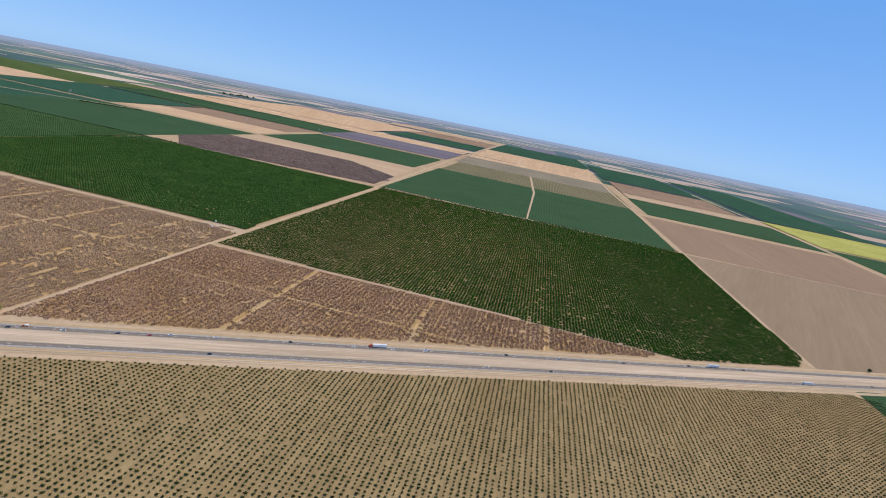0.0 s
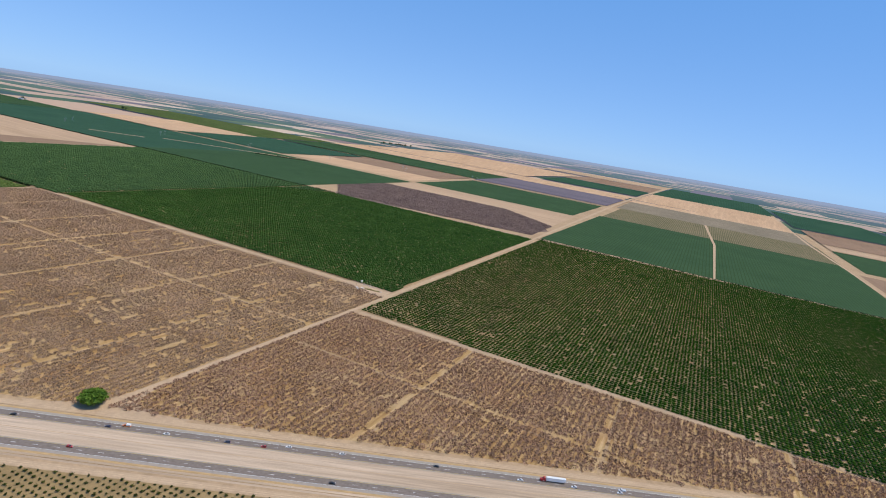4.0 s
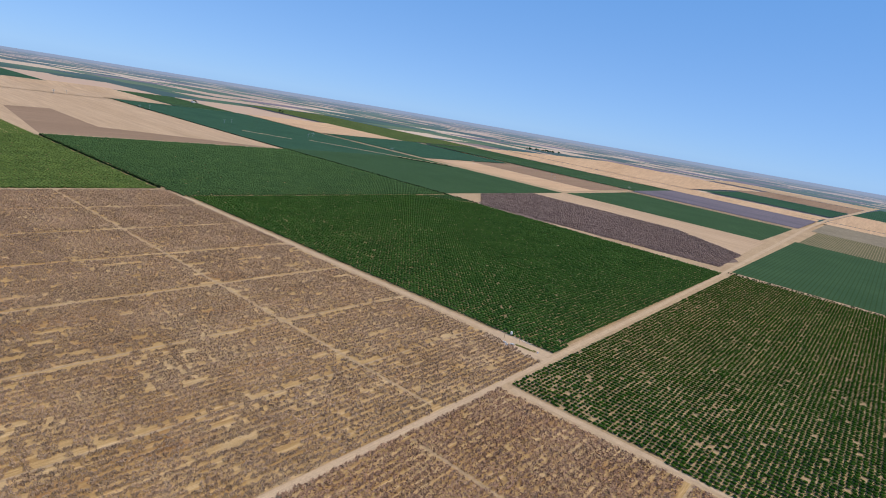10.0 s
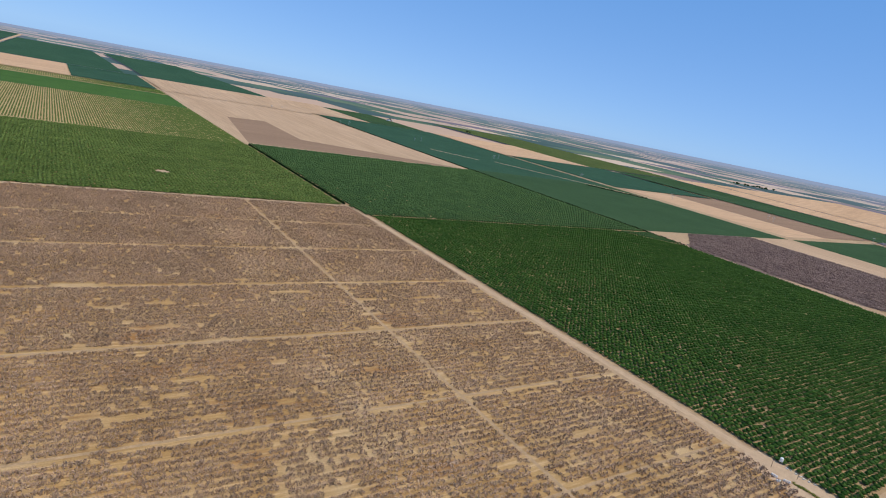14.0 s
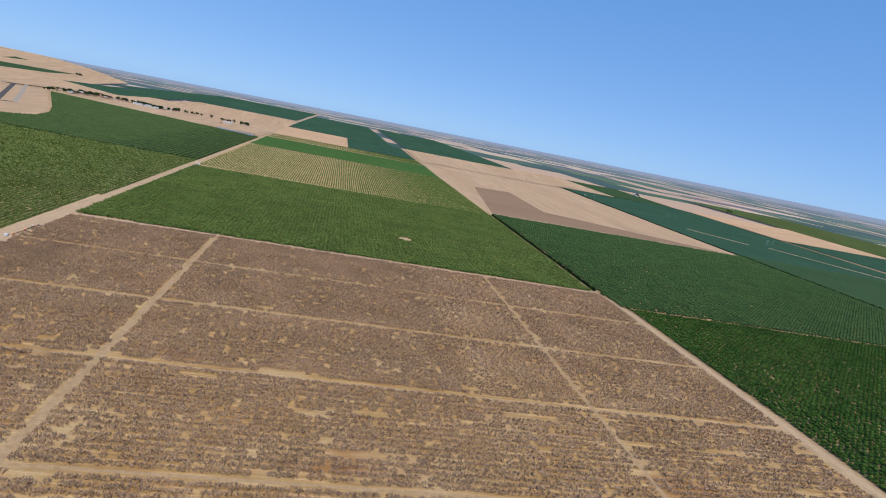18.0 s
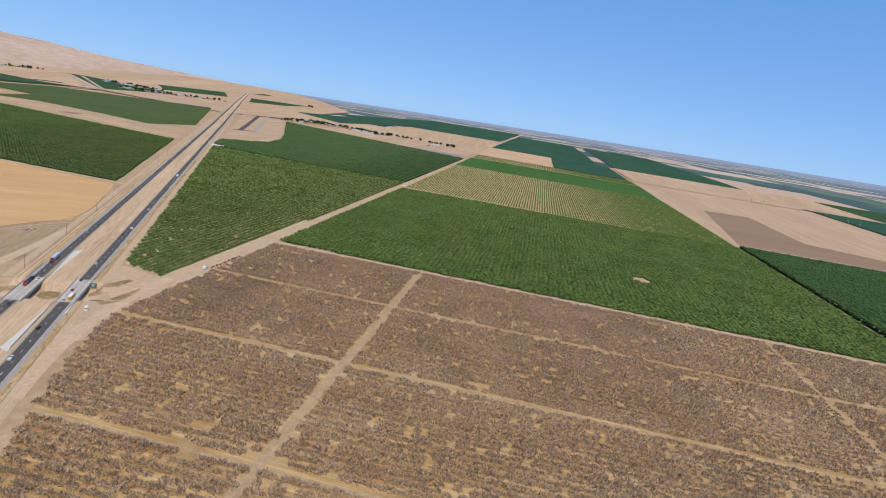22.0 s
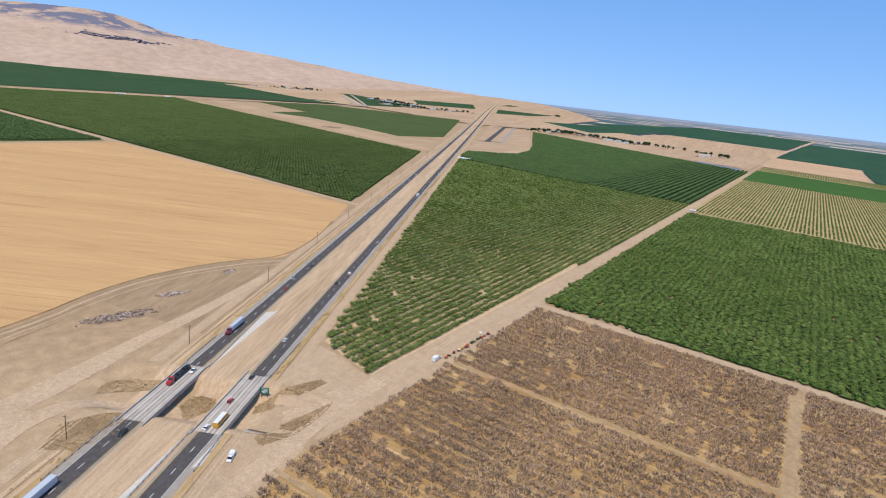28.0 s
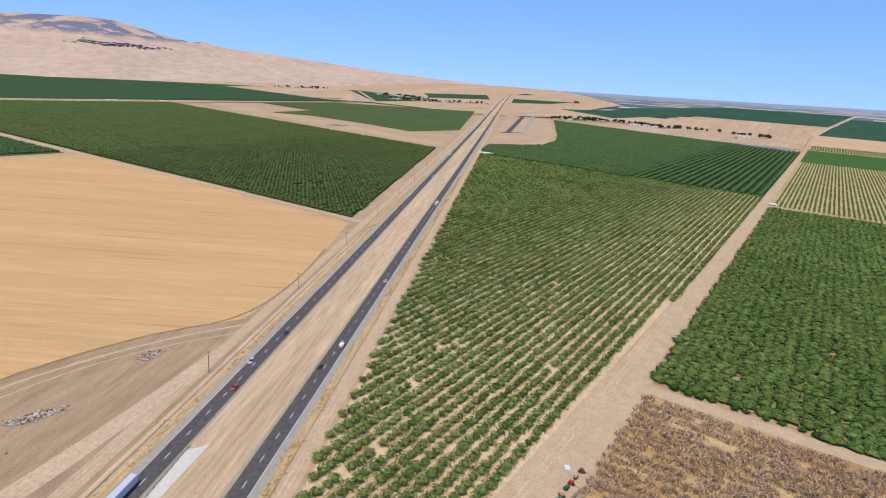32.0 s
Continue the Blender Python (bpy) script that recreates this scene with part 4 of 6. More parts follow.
planted("dead_orchard", x[~near], y[~near], 3.2, 3.0, TWIG_FAR, DEADWOOD, 31, "far rows of dead grey-brown orchard trees")
x, y = clear(*lattice(dead_e, 6.3, 4.6, False, 2, 0.5, 0.02, (-4.5, 0)), (168, 345, 508), (-138,), 3.0)
planted("dead_orchard", x, y, 3.7, 3.0, TWIG_FAR, EAST_WOOD, 2, "rows of dead grey-brown leafless orchard trees")
x, y = lattice(nw_block, 6.4, 5.8, True, 3, 0.3, 0.003, (-26.0, 0))
planted("orchard", x, y, 3.75, 4.0, LEAF_MID, NW_GREEN, 3, "dense rows of dark green orchard trees")
x, y = clear(*lattice(nw_far, 6.6, 6.2, True, 4, 0.3, 0.01), (-801,), (100, 907), 5.6)
planted("orchard", x, y, 3.9, 4.0, FAR_CROWN, NORTH_GREEN, 4, "dense rows of dark green orchard trees")
x, y = lattice(ne_block, 6.2, 4.6, True, 5, 0.2, 0.02, (-3.0, 0))
planted("orchard", x, y, 2.95 + 0.7 * np.clip((x + y * 0.3) / 800, 0, 1), 2.4, LEAF_TINY, DARK_GREEN, 5, "rows of dark green orchard trees with soil between")
x, y = clear(*lattice(w_block, 5.9, 5.3, True, 6, 1.0, 0.001), ys=(99,), w=5.5)
bald = np.hypot(x + 1045, (y + 185) * 1.3) > 15
x, y = x[bald], y[bald]
near = (x > -1180) & (y < -150)
planted("orchard", x[near], y[near], 4.8, 3.0, LEAF_CLOSED, GREEN, 6, "dense rows of mid green orchard trees")
planted("orchard", x[~near], y[~near], 4.8, 3.0, LEAF_MID, GREEN, 26, "far side of the dense mid green orchard")
x, y = lattice(sw_block, 6.4, 4.5, True, 7, 0.25, 0.003)
close = (x > -812) & (x + 0.35 * (y + 660) > -790)
near = ~close & (x > -1080)
planted("orchard", x[near], y[near], 2.75, 3.2, LEAF_NEAR, ROW_GREEN, 7, "rows of green orchard trees with pale soil between", vary=0.2)
near |= close
planted("orchard", x[~near], y[~near], 3.0, 3.2, LEAF_MID, ROW_GREEN, 17, "far rows of the green orchard on pale soil", vary=0.14)
CLOSE_LEAFY = list(zip(x[close], y[close]))
w_green = [(-1030, -976), (-1633, -1286), (-1830, -2573), (-1034, -2591)]
n_line = edge(-1646, 38)
n_green = [(-1612, -868), (-2640, -868), (-2700, -700), (-3052, -1623), (-2306, -1290), (-2113, -1215), (-1958, -1183), (-1823, -1262), (-1720, -1222), n_line]
n_rows = [(-1610, -658), (-2690, -660), (-2640, -866), (-1614, -866)]
x, y = lattice(w_green, 6.8, 6.4, True, 9, 0.4, 0.01)
near = y > -1500
planted("orchard", x[near], y[near], 4.2, 3.6, LEAF_FAR, WEST_GREEN, 9, "dense dark green orchard across the freeway")
planted("orchard", x[~near], y[~near], 4.4, 3.6, FAR_CROWN, WEST_GREEN, 19, "far half of the dense orchard across the freeway")
x, y = lattice([(-1006, -1530), (-1006, -1980), (-560, -1900), (-560, -1530)], 6.8, 6.2, True, 33, 0.4, 0.02)
planted("orchard", x, y, 3.5, 3.4, FAR_CROWN, MID_GREEN, 33, "green orchard block beside the wheat")
ribbon("dirt_road", [(-1022, -955), (-1022, -1530), (-1022, -2560)], 9, DIRT, 0.5, "pale track between the wheat and the orchard")
u = np.arange(-1520, -985, 5.5)
planted("bushes", -1031 + wr.normal(0, 0.6, len(u)), u, 2.4, 3.0, LEAF_MID, WEST_GREEN, 34, "orchard edge trees beside the pale track", "bushes", 0.3)
x, y = lattice(n_green, 6.8, 6.4, True, 10, 0.4, 0.01)
planted("orchard", x, y, 3.9, 4.2, FAR_CROWN, MID_GREEN, 10, "dense dark green orchard beside the freeway")
x, y = lattice(n_rows, 13.0, 5.0, True, 11, 0.4, 0.01)
planted("orchard", x, y, 5.6, 5.5, FAR_CROWN, MID_GREEN, 11, "tall orchard rows set wide apart along the road")


def hedge_rows(name, x0, x1, y0, y1, gap, width, height, mat, seed, label):
    """Low crop rows along x: ridges with a ragged top, broken here and there."""
    g = np.random.default_rng(seed)
    ys = np.arange(y0, y1, gap)
    xs = np.arange(x0, x1, 7.0)
    X, Y = np.meshgrid(xs, ys, indexing="ij")
    h = height * g.uniform(0.4, 1.2, X.shape)
    w = width * g.uniform(0.55, 1.15, X.shape)
    w = w * (1 + 0.95 * np.clip((Y - y0) / (y1 - y0) * 1.8 - 0.7, 0, 1))
    Y = Y + g.normal(0, 0.25, X.shape)
    left, top, right = lay(X, Y - w / 2, 0.3), lay(X, Y, 0.3 + h), lay(X, Y + w / 2, 0.3)
    v = np.stack([left, top, right], 2)
    idx = np.arange(X.size * 3).reshape(*X.shape, 3)
    a, b = idx[:-1], idx[1:]
    f = np.concatenate([np.stack([a[..., k], a[..., k + 1], b[..., k + 1], b[..., k]], -1).reshape(-1, 4) for k in (0, 1)])
    keep = g.random(len(f) // 2) > 0.03
    f = f[np.r_[keep, keep]]
    return tagged(new(name, mesh_from(name, v.reshape(-1, 3), f, mat)), label, "crop", kind="stuff")


ROW_LEAF = canopy("young row leaves", (0.075, 0.11, 0.02), (0.115, 0.15, 0.035), 0.2)
hedge_rows("crop_rows", -3078, -2862, -636, 90, 8.0, 5.2, 1.6, ROW_LEAF, 22, "narrow strip of young crop rows on tan soil")
hedge_rows("crop_rows", -2352, -1530, -636, 90, 5.9, 3.5, 1.3, ROW_LEAF, 21, "young green crop rows on tan soil")
x, y = lattice(young, 4.8, 4.7, True, 8, 0.16, 0.02)
bald = np.array([noise.noise(Vector((px / 14, py / 14, 5.0))) for px, py in zip(x, y)])
x, y = x[bald < 0.62], y[bald < 0.62]
planted("young_orchard", x, y, 1.45, 1.8, LEAF_TINY, YOUNG, 8, "small young trees in a grid on tan soil", vary=0.3)
# dark strips and hedges between the green blocks: gap shade put into their colour
HEDGE_LEAF = canopy("shade-dark hedge leaves", (0.010, 0.022, 0.007), (0.022, 0.040, 0.012))
GAP_SHADE = plain("dark gap shade", (0.016, 0.026, 0.012), 0.95, 0.05)
wr = np.random.default_rng(14)
for (ax, ay), (bx, by), wide, r, h, seed in (((-1535, 100), (-882, 100), 5.5, 2.8, 4.9, 41), ((-1585, 907), (-690, 907), 5.5, 2.8, 5.0, 42), ((-3080, 911), (-1600, 909), 6.0, 2.6, 3.4, 43), ((-801, 118), (-801, 860), 2.5, 1.2, 1.8, 44), ((-1612, -866), (-1640, -1160), 3.0, 2.0, 4.4, 45), ((-1560, 1497), (-1372, 1650), 6.0, 4.0, 5.0, 46)):
    n = int(math.hypot(bx - ax, by - ay) / 4)
    u = np.linspace(0, 1, n)
    # flat near-black strip that paints the shade between two blocks
    ribbon("ditch", [(ax, ay), (bx, by)], wide, GAP_SHADE, 0.9, "dark strip toned for gap shade between orchard blocks", "ditch")
    if r:
        planted("hedge", ax + (bx - ax) * u + wr.normal(0, 0.5, n), ay + (by - ay) * u + wr.normal(0, 0.5, n), r, h, LEAF_FAR, HEDGE_LEAF, seed, "dark hedge toned for gap shade between orchard blocks", "hedge", 0.35)
# weeds and shrubs along the canal bank
u = np.arange(-14, 890, 5.0)
wr = np.random.default_rng(15)
planted("bushes", u + wr.normal(0, 1.2, len(u)), 927 + u * 0.02 + wr.normal(0, 1.0, len(u)), 2.6, 3.6, LEAF_MID, HEDGE_LEAF, 15, "dark shrubs along the canal bank", "bushes", 0.4)
u = np.arange(-628, 90, 6.5)
planted("bushes", -879.5 + wr.normal(0, 0.7, len(u)), u + wr.normal(0, 1.5, len(u)), 2.3, 3.0, LEAF_MID, NW_GREEN, 18, "dark green bushes at the pale edge of the orchard", "bushes", 0.4)
# the mauve dead block
mauve_block = [(-46, 974), (-56, 1253), (-287, 1449), (-815, 1443), (-816, 1104), (-680, 912)]
x, y = lattice(mauve_block, 6.6, 5.6, True, 16, 0.5, 0.04)
gone = np.array([noise.noise(Vector((px / 160, py / 9, 7.0))) for px, py in zip(x, y)])
x, y = x[gone < 0.38], y[gone < 0.38]
planted("dead_orchard", x, y, 3.3, 2.6, FAR_CROWN, canopy("mauve bare branches", (0.16, 0.108, 0.088), (0.28, 0.195, 0.16), 0.7), 16, "mauve-brown rows of dead orchard trees")
# dry weeds along the freeway's ditches and on the banks by the underpass
DRY_WEED = canopy("dry roadside weeds", (0.33, 0.225, 0.12), (0.52, 0.36, 0.19), 0.9, (0.8, 1.15), 0.1)
wr = np.random.default_rng(27)
ws = np.r_[wr.uniform(-1500, -905, 700), wr.uniform(-835, -480, 500)]
wo = np.where(wr.random(len(ws)) < 0.5, 27.6, -29.5) + wr.normal(0, 0.9, len(ws))
x, y = fw(ws, wo)
planted("weeds", x, y, 0.5, 0.4, TUFT, DRY_WEED, 28, "clumps of dry weeds along the freeway ditches", "weeds", 0.6)
bx, by = [], []
for pts in BANKS:
    q = np.array(pts, float)
    px, py = wr.uniform(q[:, 0].min(), q[:, 0].max(), 700), wr.uniform(q[:, 1].min(), q[:, 1].max(), 700)
    ok = inside(px, py, pts)
    bx.append(px[ok])
    by.append(py[ok])
planted("weeds", np.concatenate(bx), np.concatenate(by), 0.7, 0.5, TUFT, DRY_WEED, 29, "clumps of dry weeds on the banks by the underpass", "weeds", 0.6)
GOLD = canopy("golden dry grass", (0.400, 0.270, 0.105), (0.640, 0.460, 0.200), 0.8, (0.8, 1.2), 0.1)
ws = np.r_[wr.uniform(-1700, -900, 3600), wr.uniform(-838, -420, 1500)]
wo = np.where(wr.random(len(ws)) < 0.68, 25.6, -26.2) + wr.normal(0, 1.1, len(ws))
lush = np.array([noise.noise(Vector((v / 23, o / 6, 3.0))) for v, o in zip(ws, wo)])
ws, wo = ws[lush > -0.05], wo[lush > -0.05]
x, y = fw(ws, wo)
planted("dry_grass", x, y, 0.75, 0.55, TUFT, GOLD, 30, "patchy golden dry grass along the freeway shoulders", "grass", 0.5)
ws = np.r_[wr.uniform(-1500, -900, 900), wr.uniform(-838, -420, 400)]
x, y = fw(ws, 3.0 + wr.normal(0, 0.5, len(ws)))
planted("dry_grass", x, y, 0.45, 0.3, TUFT, GOLD, 32, "thin line of pale dry grass along the median", "grass", 0.5)
# ---- hills west of the valley ----
def hill_range():
    yaw = np.linspace(112, 214, 220)
    crest = np.interp(yaw, [112, 116, 118, 120, 123, 128, 131, 133.5, 137.5, 140.5, 143, 144.8, 146, 147.9, 149.5, 151.4, 153.6, 157.7, 160, 170, 185, 200, 214], [-0.6, -0.38, -0.25, -0.14, -0.02, 0.24, 0.46, 0.68, 1.03, 1.2, 1.35, 1.68, 1.66, 1.95, 2.4, 2.78, 2.85, 2.65, 2.45, 2.9, 2.6, 1.6, -0.8])
    t = np.linspace(0, 1, 46)
    ex, ey, ez = -520.0, -540.0, 150.0
    a, tt = np.meshgrid(np.radians(yaw), t, indexing="ij")
    r = 3650 + 1500 * tt
    x, y = ex - np.sin(a) * r, ey + np.cos(a) * r
    base = lay(ex - np.sin(a) * 3650, ey + np.cos(a) * 3650)[..., 2] / K - 25
    top = ez + np.tan(np.radians(crest))[:, None] * r
    rise = tt ** 0.9
    z = base * (1 - rise) + top * rise
    wob = np.array([[noise.fractal(Vector((px / 420, py / 420, 0.3)), 0.9, 2.0, 5) for px, py in zip(rx, ry)] for rx, ry in zip(x, y)])
    z = z + wob * 15 * np.sin(np.pi * np.clip(tt, 0, 1)) ** 0.7 * np.clip((crest[:, None] + 1.2) / 2.5, 0.1, 1) + 5 * wob * (tt > 0.97)
    f = quads(len(yaw), len(t))
    me = mesh_from("hills", np.stack([x, y, z], -1).reshape(-1, 3) * K, f[:, ::-1], HILL)
    me.polygons.foreach_set("use_smooth", [True] * len(me.polygons))
    grid = np.stack([x, y, z], -1)
    hr = np.random.default_rng(61)
    spots = []
    for _ in range(700):
        i = int(np.interp(hr.normal(151.6, 1.25), yaw, np.arange(len(yaw))))
        goal = 221 + 5 * math.sin(yaw[i] * 2.1) + hr.normal(0, 3.2)
        j = int(np.argmax(z[i] > goal))
        spots.append(grid[i, j] + hr.normal(0, 7, 3) * [1, 1, 0])
    at = np.array(spots) * K
    size = hr.uniform(5, 12, (len(at), 1, 1)) * K
    cv = at[:, None] + OCT_V[None] * size * [1.6, 1.6, 0.35]
    cf = OCT_F[None] + (np.arange(len(at)) * 6)[:, None, None]
    # dark scrub raised to blue-grey: the haze is in its colour
    tagged(new("scrub", mesh_from("scrub", cv.reshape(-1, 3), cf.reshape(-1, 3), plain("haze-blued scrub", (0.22, 0.21, 0.27), 0.95, 0.1))), "haze-blued scrub in a fold of the hills", "scrub", kind="stuff")
    return tagged(new("hills", me), "bare straw-coloured hills rising west of the valley", "hills", kind="structure")


hn, hl = HILL.node_tree.nodes, HILL.node_tree.links
hb = hn["Principled BSDF"]
scrub = ramp(hn, hl, clouded(hn, hl, place(hn, hl, (1, 1, 2.4)), 0.0042, 6, 0.62), [(0.47, (0, 0, 0)), (0.53, (1, 1, 1))])
hsep = hn.new("ShaderNodeSeparateXYZ")
hgeo = hn.new("ShaderNodeNewGeometry")
hl.new(hgeo.outputs["Position"], hsep.inputs[0])
high = hn.new("ShaderNodeMapRange")
high.inputs["From Min"].default_value, high.inputs["From Max"].default_value = 232, 262
hl.new(hsep.outputs[2], high.inputs["Value"])
hcol = hb.inputs["Base Color"].links[0].from_socket
hl.new(mixed(hn, hl, mixed(hn, hl, 1.0, scrub, high.outputs[0], "MULTIPLY"), hcol, (0.17, 0.17, 0.22)), hb.inputs["Base Color"])
hill_range()


# ---- small builders ----
def part(name, bm, mat, parent, label=""):
    me = bpy.data.meshes.new(name)
    bm.to_mesh(me)
    bm.free()
    me.materials.append(mat)
    ob = new(name, me)
    ob.parent = parent
    return tagged(ob, label)


def thing(name, label, category, group=""):
    return tagged(new(name), label, category, group)


def box(bm, x, y, z, sx, sy, sz, turn=0.0, taper=1.0):
    """A box whose foot stands at z; taper narrows its top."""
    m = Matrix.Translation((x, y, z + sz / 2)) @ Matrix.Rotation(turn, 4, "Z") @ Matrix.Diagonal((sx, sy, sz, 1))
    got = bmesh.ops.create_cube(bm, size=1, matrix=m)["verts"]
    if taper != 1.0:
        for v in got:
            if v.co.z > z + sz / 2:
                v.co.x, v.co.y = x + (v.co.x - x) * taper, y + (v.co.y - y) * taper
    return got


def rod(bm, a, b, r1, r2=None, sides=8):
    a, b = Vector(a), Vector(b)
    m = Matrix.Translation((a + b) / 2) @ (b - a).to_track_quat("Z", "Y").to_matrix().to_4x4()
    bmesh.ops.create_cone(bm, cap_ends=True, segments=sides, radius1=r1, radius2=r1 if r2 is None else r2, depth=(b - a).length, matrix=m)


def profile(bm, pts, width, inset=0.0):
    """A side outline (x along, z up) drawn out across y; inset narrows its upper half."""
    hi = max(p[1] for p in pts)
    lo = min(p[1] for p in pts)
    rings = []
    for side in (-1, 1):
        ring = []
        for x, z in pts:
            w = width / 2 - inset * ((z - lo) / (hi - lo) if hi > lo else 0)
            ring.append(bm.verts.new((x, side * w, z)))
        rings.append(ring)
    bm.faces.new(rings[0])
    bm.faces.new(rings[1][::-1])
    n = len(pts)
    for i in range(n):
        j = (i + 1) % n
        bm.faces.new((rings[0][j], rings[0][i], rings[1][i], rings[1][j]))
    bmesh.ops.recalc_face_normals(bm, faces=bm.faces[:])


def ground_at(x, y, z=0.0):
    return Vector(lay(x, y, max(z, 0.03)).tolist())


def stand(ob, x, y, turn=0.0, z=0.0, scale=K):
    ob.matrix_basis = Matrix.Translation(ground_at(x, y, z)) @ Matrix.Rotation(turn, 4, "Z") @ Matrix.Scale(scale, 4)
    return ob


def copied(ob, x, y, turn=0.0, z=0.0):
    """A copy standing elsewhere (the thing's own scale is kept)."""
    return copy_thing(ob, Matrix.Translation(ground_at(x, y, z)) @ Matrix.Rotation(turn, 4, "Z"))


FW_TURN = math.atan2(FD[1], FD[0])
GLASS = plain("dark tinted glass", (0.03, 0.035, 0.04), 0.08, 0.6, 0, 0.05)
TYRE = plain("black rubber", (0.02, 0.02, 0.02), 0.9, 0.2)
STEEL = plain("galvanised steel", (0.45, 0.46, 0.47), 0.45, 0.5, 0.7)
TIMBER = plain("weathered pole timber", (0.16, 0.11, 0.075), 0.9, 0.1, 0, 0.25, 2.0)
CHROME = plain("wheel metal", (0.5, 0.5, 0.5), 0.35, 0.5, 0.8)
LAMP_RED = plain("red tail lamp", (0.4, 0.02, 0.02), 0.3)
LAMP_WHITE = plain("clear head lamp", (0.8, 0.8, 0.78), 0.2)
PAINTS = {}


def paint(name, colour):
    if name not in PAINTS:
        PAINTS[name] = plain(name + " vehicle paint", colour, 0.28, 0.5, 0.0, 0.05, 1.5)
    return PAINTS[name]


WHITE = paint("white", (0.78, 0.78, 0.77))
SILVER = paint("silver", (0.45, 0.46, 0.48))
BLACK = paint("black", (0.02, 0.021, 0.024))
NAVY = paint("dark blue", (0.025, 0.035, 0.08))
RED = paint("red", (0.42, 0.03, 0.03))
MAROON = paint("maroon", (0.20, 0.02, 0.03))
BUS_YELLOW = paint("school bus yellow", (0.75, 0.36, 0.03))
ORANGE_PAINT = paint("orange", (0.72, 0.2, 0.05))
BLUE_GREY = paint("blue-grey", (0.52, 0.55, 0.58))


def wheels(car, xs, track, r, wide=0.24):
    for x in xs:
        for side in (-1, 1):
            bm = bmesh.new()
            rod(bm, (x, side * (track / 2 - wide), r), (x, side * track / 2, r), r, r, 14)
            w = part("wheel", bm, TYRE, car)
            bm = bmesh.new()
            rod(bm, (x, side * (track / 2 - 0.02), r), (x, side * (track / 2 + 0.02), r), r * 0.58, r * 0.5, 10)
            part("rim", bm, CHROME, w)


def make_car(name, label, mat, long=4.6, wide=1.85, tall=1.46, kind="sedan"):
    car = thing(name, label, "car", "traffic on the freeway")
    h = long / 2
    bm = bmesh.new()
    profile(bm, [(-h, 0.35), (-h + 0.05, 0.78), (-h + 0.25, 0.92), (h - 1.35, 0.96), (h - 0.25, 0.78), (h, 0.6), (h - 0.02, 0.32), (h - 0.3, 0.22), (-h + 0.3, 0.22)], wide, 0.06)
    bmesh.ops.bevel(bm, geom=bm.edges[:], offset=0.03, segments=1, affect="EDGES")
    part("body", bm, mat, car)
    back = -h + (0.15 if kind == "suv" else 0.75)
    bm = bmesh.new()
    profile(bm, [(back - 0.1, 0.9), (back + 0.35, tall - 0.05), (h - 2.25, tall - 0.05), (h - 1.35, 0.93)], wide - 0.12, 0.16)
    part("windows", bm, GLASS, car, "dark tinted windows")
    bm = bmesh.new()
    profile(bm, [(back + 0.33, tall - 0.07), (back + 0.42, tall), (h - 2.4, tall), (h - 2.22, tall - 0.07)], wide - 0.4, 0.04)
    part("roof", bm, mat, car)
    for side in (-1, 1):
        bm = bmesh.new()
        box(bm, h - 0.12, side * (wide / 2 - 0.3), 0.6, 0.2, 0.38, 0.14)
        part("headlight", bm, LAMP_WHITE, car)
        bm = bmesh.new()
        box(bm, -h + 0.05, side * (wide / 2 - 0.28), 0.66, 0.12, 0.34, 0.16)
        part("tail_light", bm, LAMP_RED, car)
    wheels(car, (-h + 0.85, h - 0.85), wide, 0.33)
    return car


def make_semi(name, label, cab_mat, box_mat, flat=False):
    t = thing(name, label, "truck", "traffic on the freeway")
    bm = bmesh.new()
    profile(bm, [(6.6, 0.55), (6.6, 2.9), (7.0, 3.5), (8.2, 3.55), (8.75, 2.3), (10.4, 1.95), (10.6, 1.6), (10.6, 0.55)], 2.4, 0.06)
    bmesh.ops.bevel(bm, geom=bm.edges[:], offset=0.06, segments=1, affect="EDGES")
    part("cab", bm, cab_mat, t)
    bm = bmesh.new()
    profile(bm, [(8.36, 3.25), (8.8, 2.3), (8.83, 2.32), (8.40, 3.28)], 2.1)
    part("windshield", bm, GLASS, t, "dark windshield")
    bm = bmesh.new()
    box(bm, 1.0, 0, 0.85, 17.4, 1.0, 0.3)
    part("chassis", bm, BLACK, t)
    bm = bmesh.new()
    if flat:
        box(bm, -1.4, 0, 1.15, 14.6, 2.5, 0.25)
        for k in range(5):
            box(bm, -7 + k * 2.9, 0, 1.4, 2.3, 2.2, 1.1 + 0.3 * (k % 2), 0, 0.86)
        part("load", bm, box_mat, t, "dark tarped load")
    else:
        box(bm, -1.8, 0, 1.15, 15.6, 2.55, 2.85)
        bmesh.ops.bevel(bm, geom=bm.edges[:], offset=0.05, segments=1, affect="EDGES")
        part("trailer", bm, box_mat, t)
    for side in (-1, 1):
        bm = bmesh.new()
        rod(bm, (7.4, side * 1.1, 1.0), (8.6, side * 1.1, 1.0), 0.32, 0.32, 10)
        part("fuel_tank", bm, CHROME, t)
    wheels(t, (-8.2, -7.0, 4.4, 5.7, 9.4), 2.5, 0.5, 0.5)
    return t


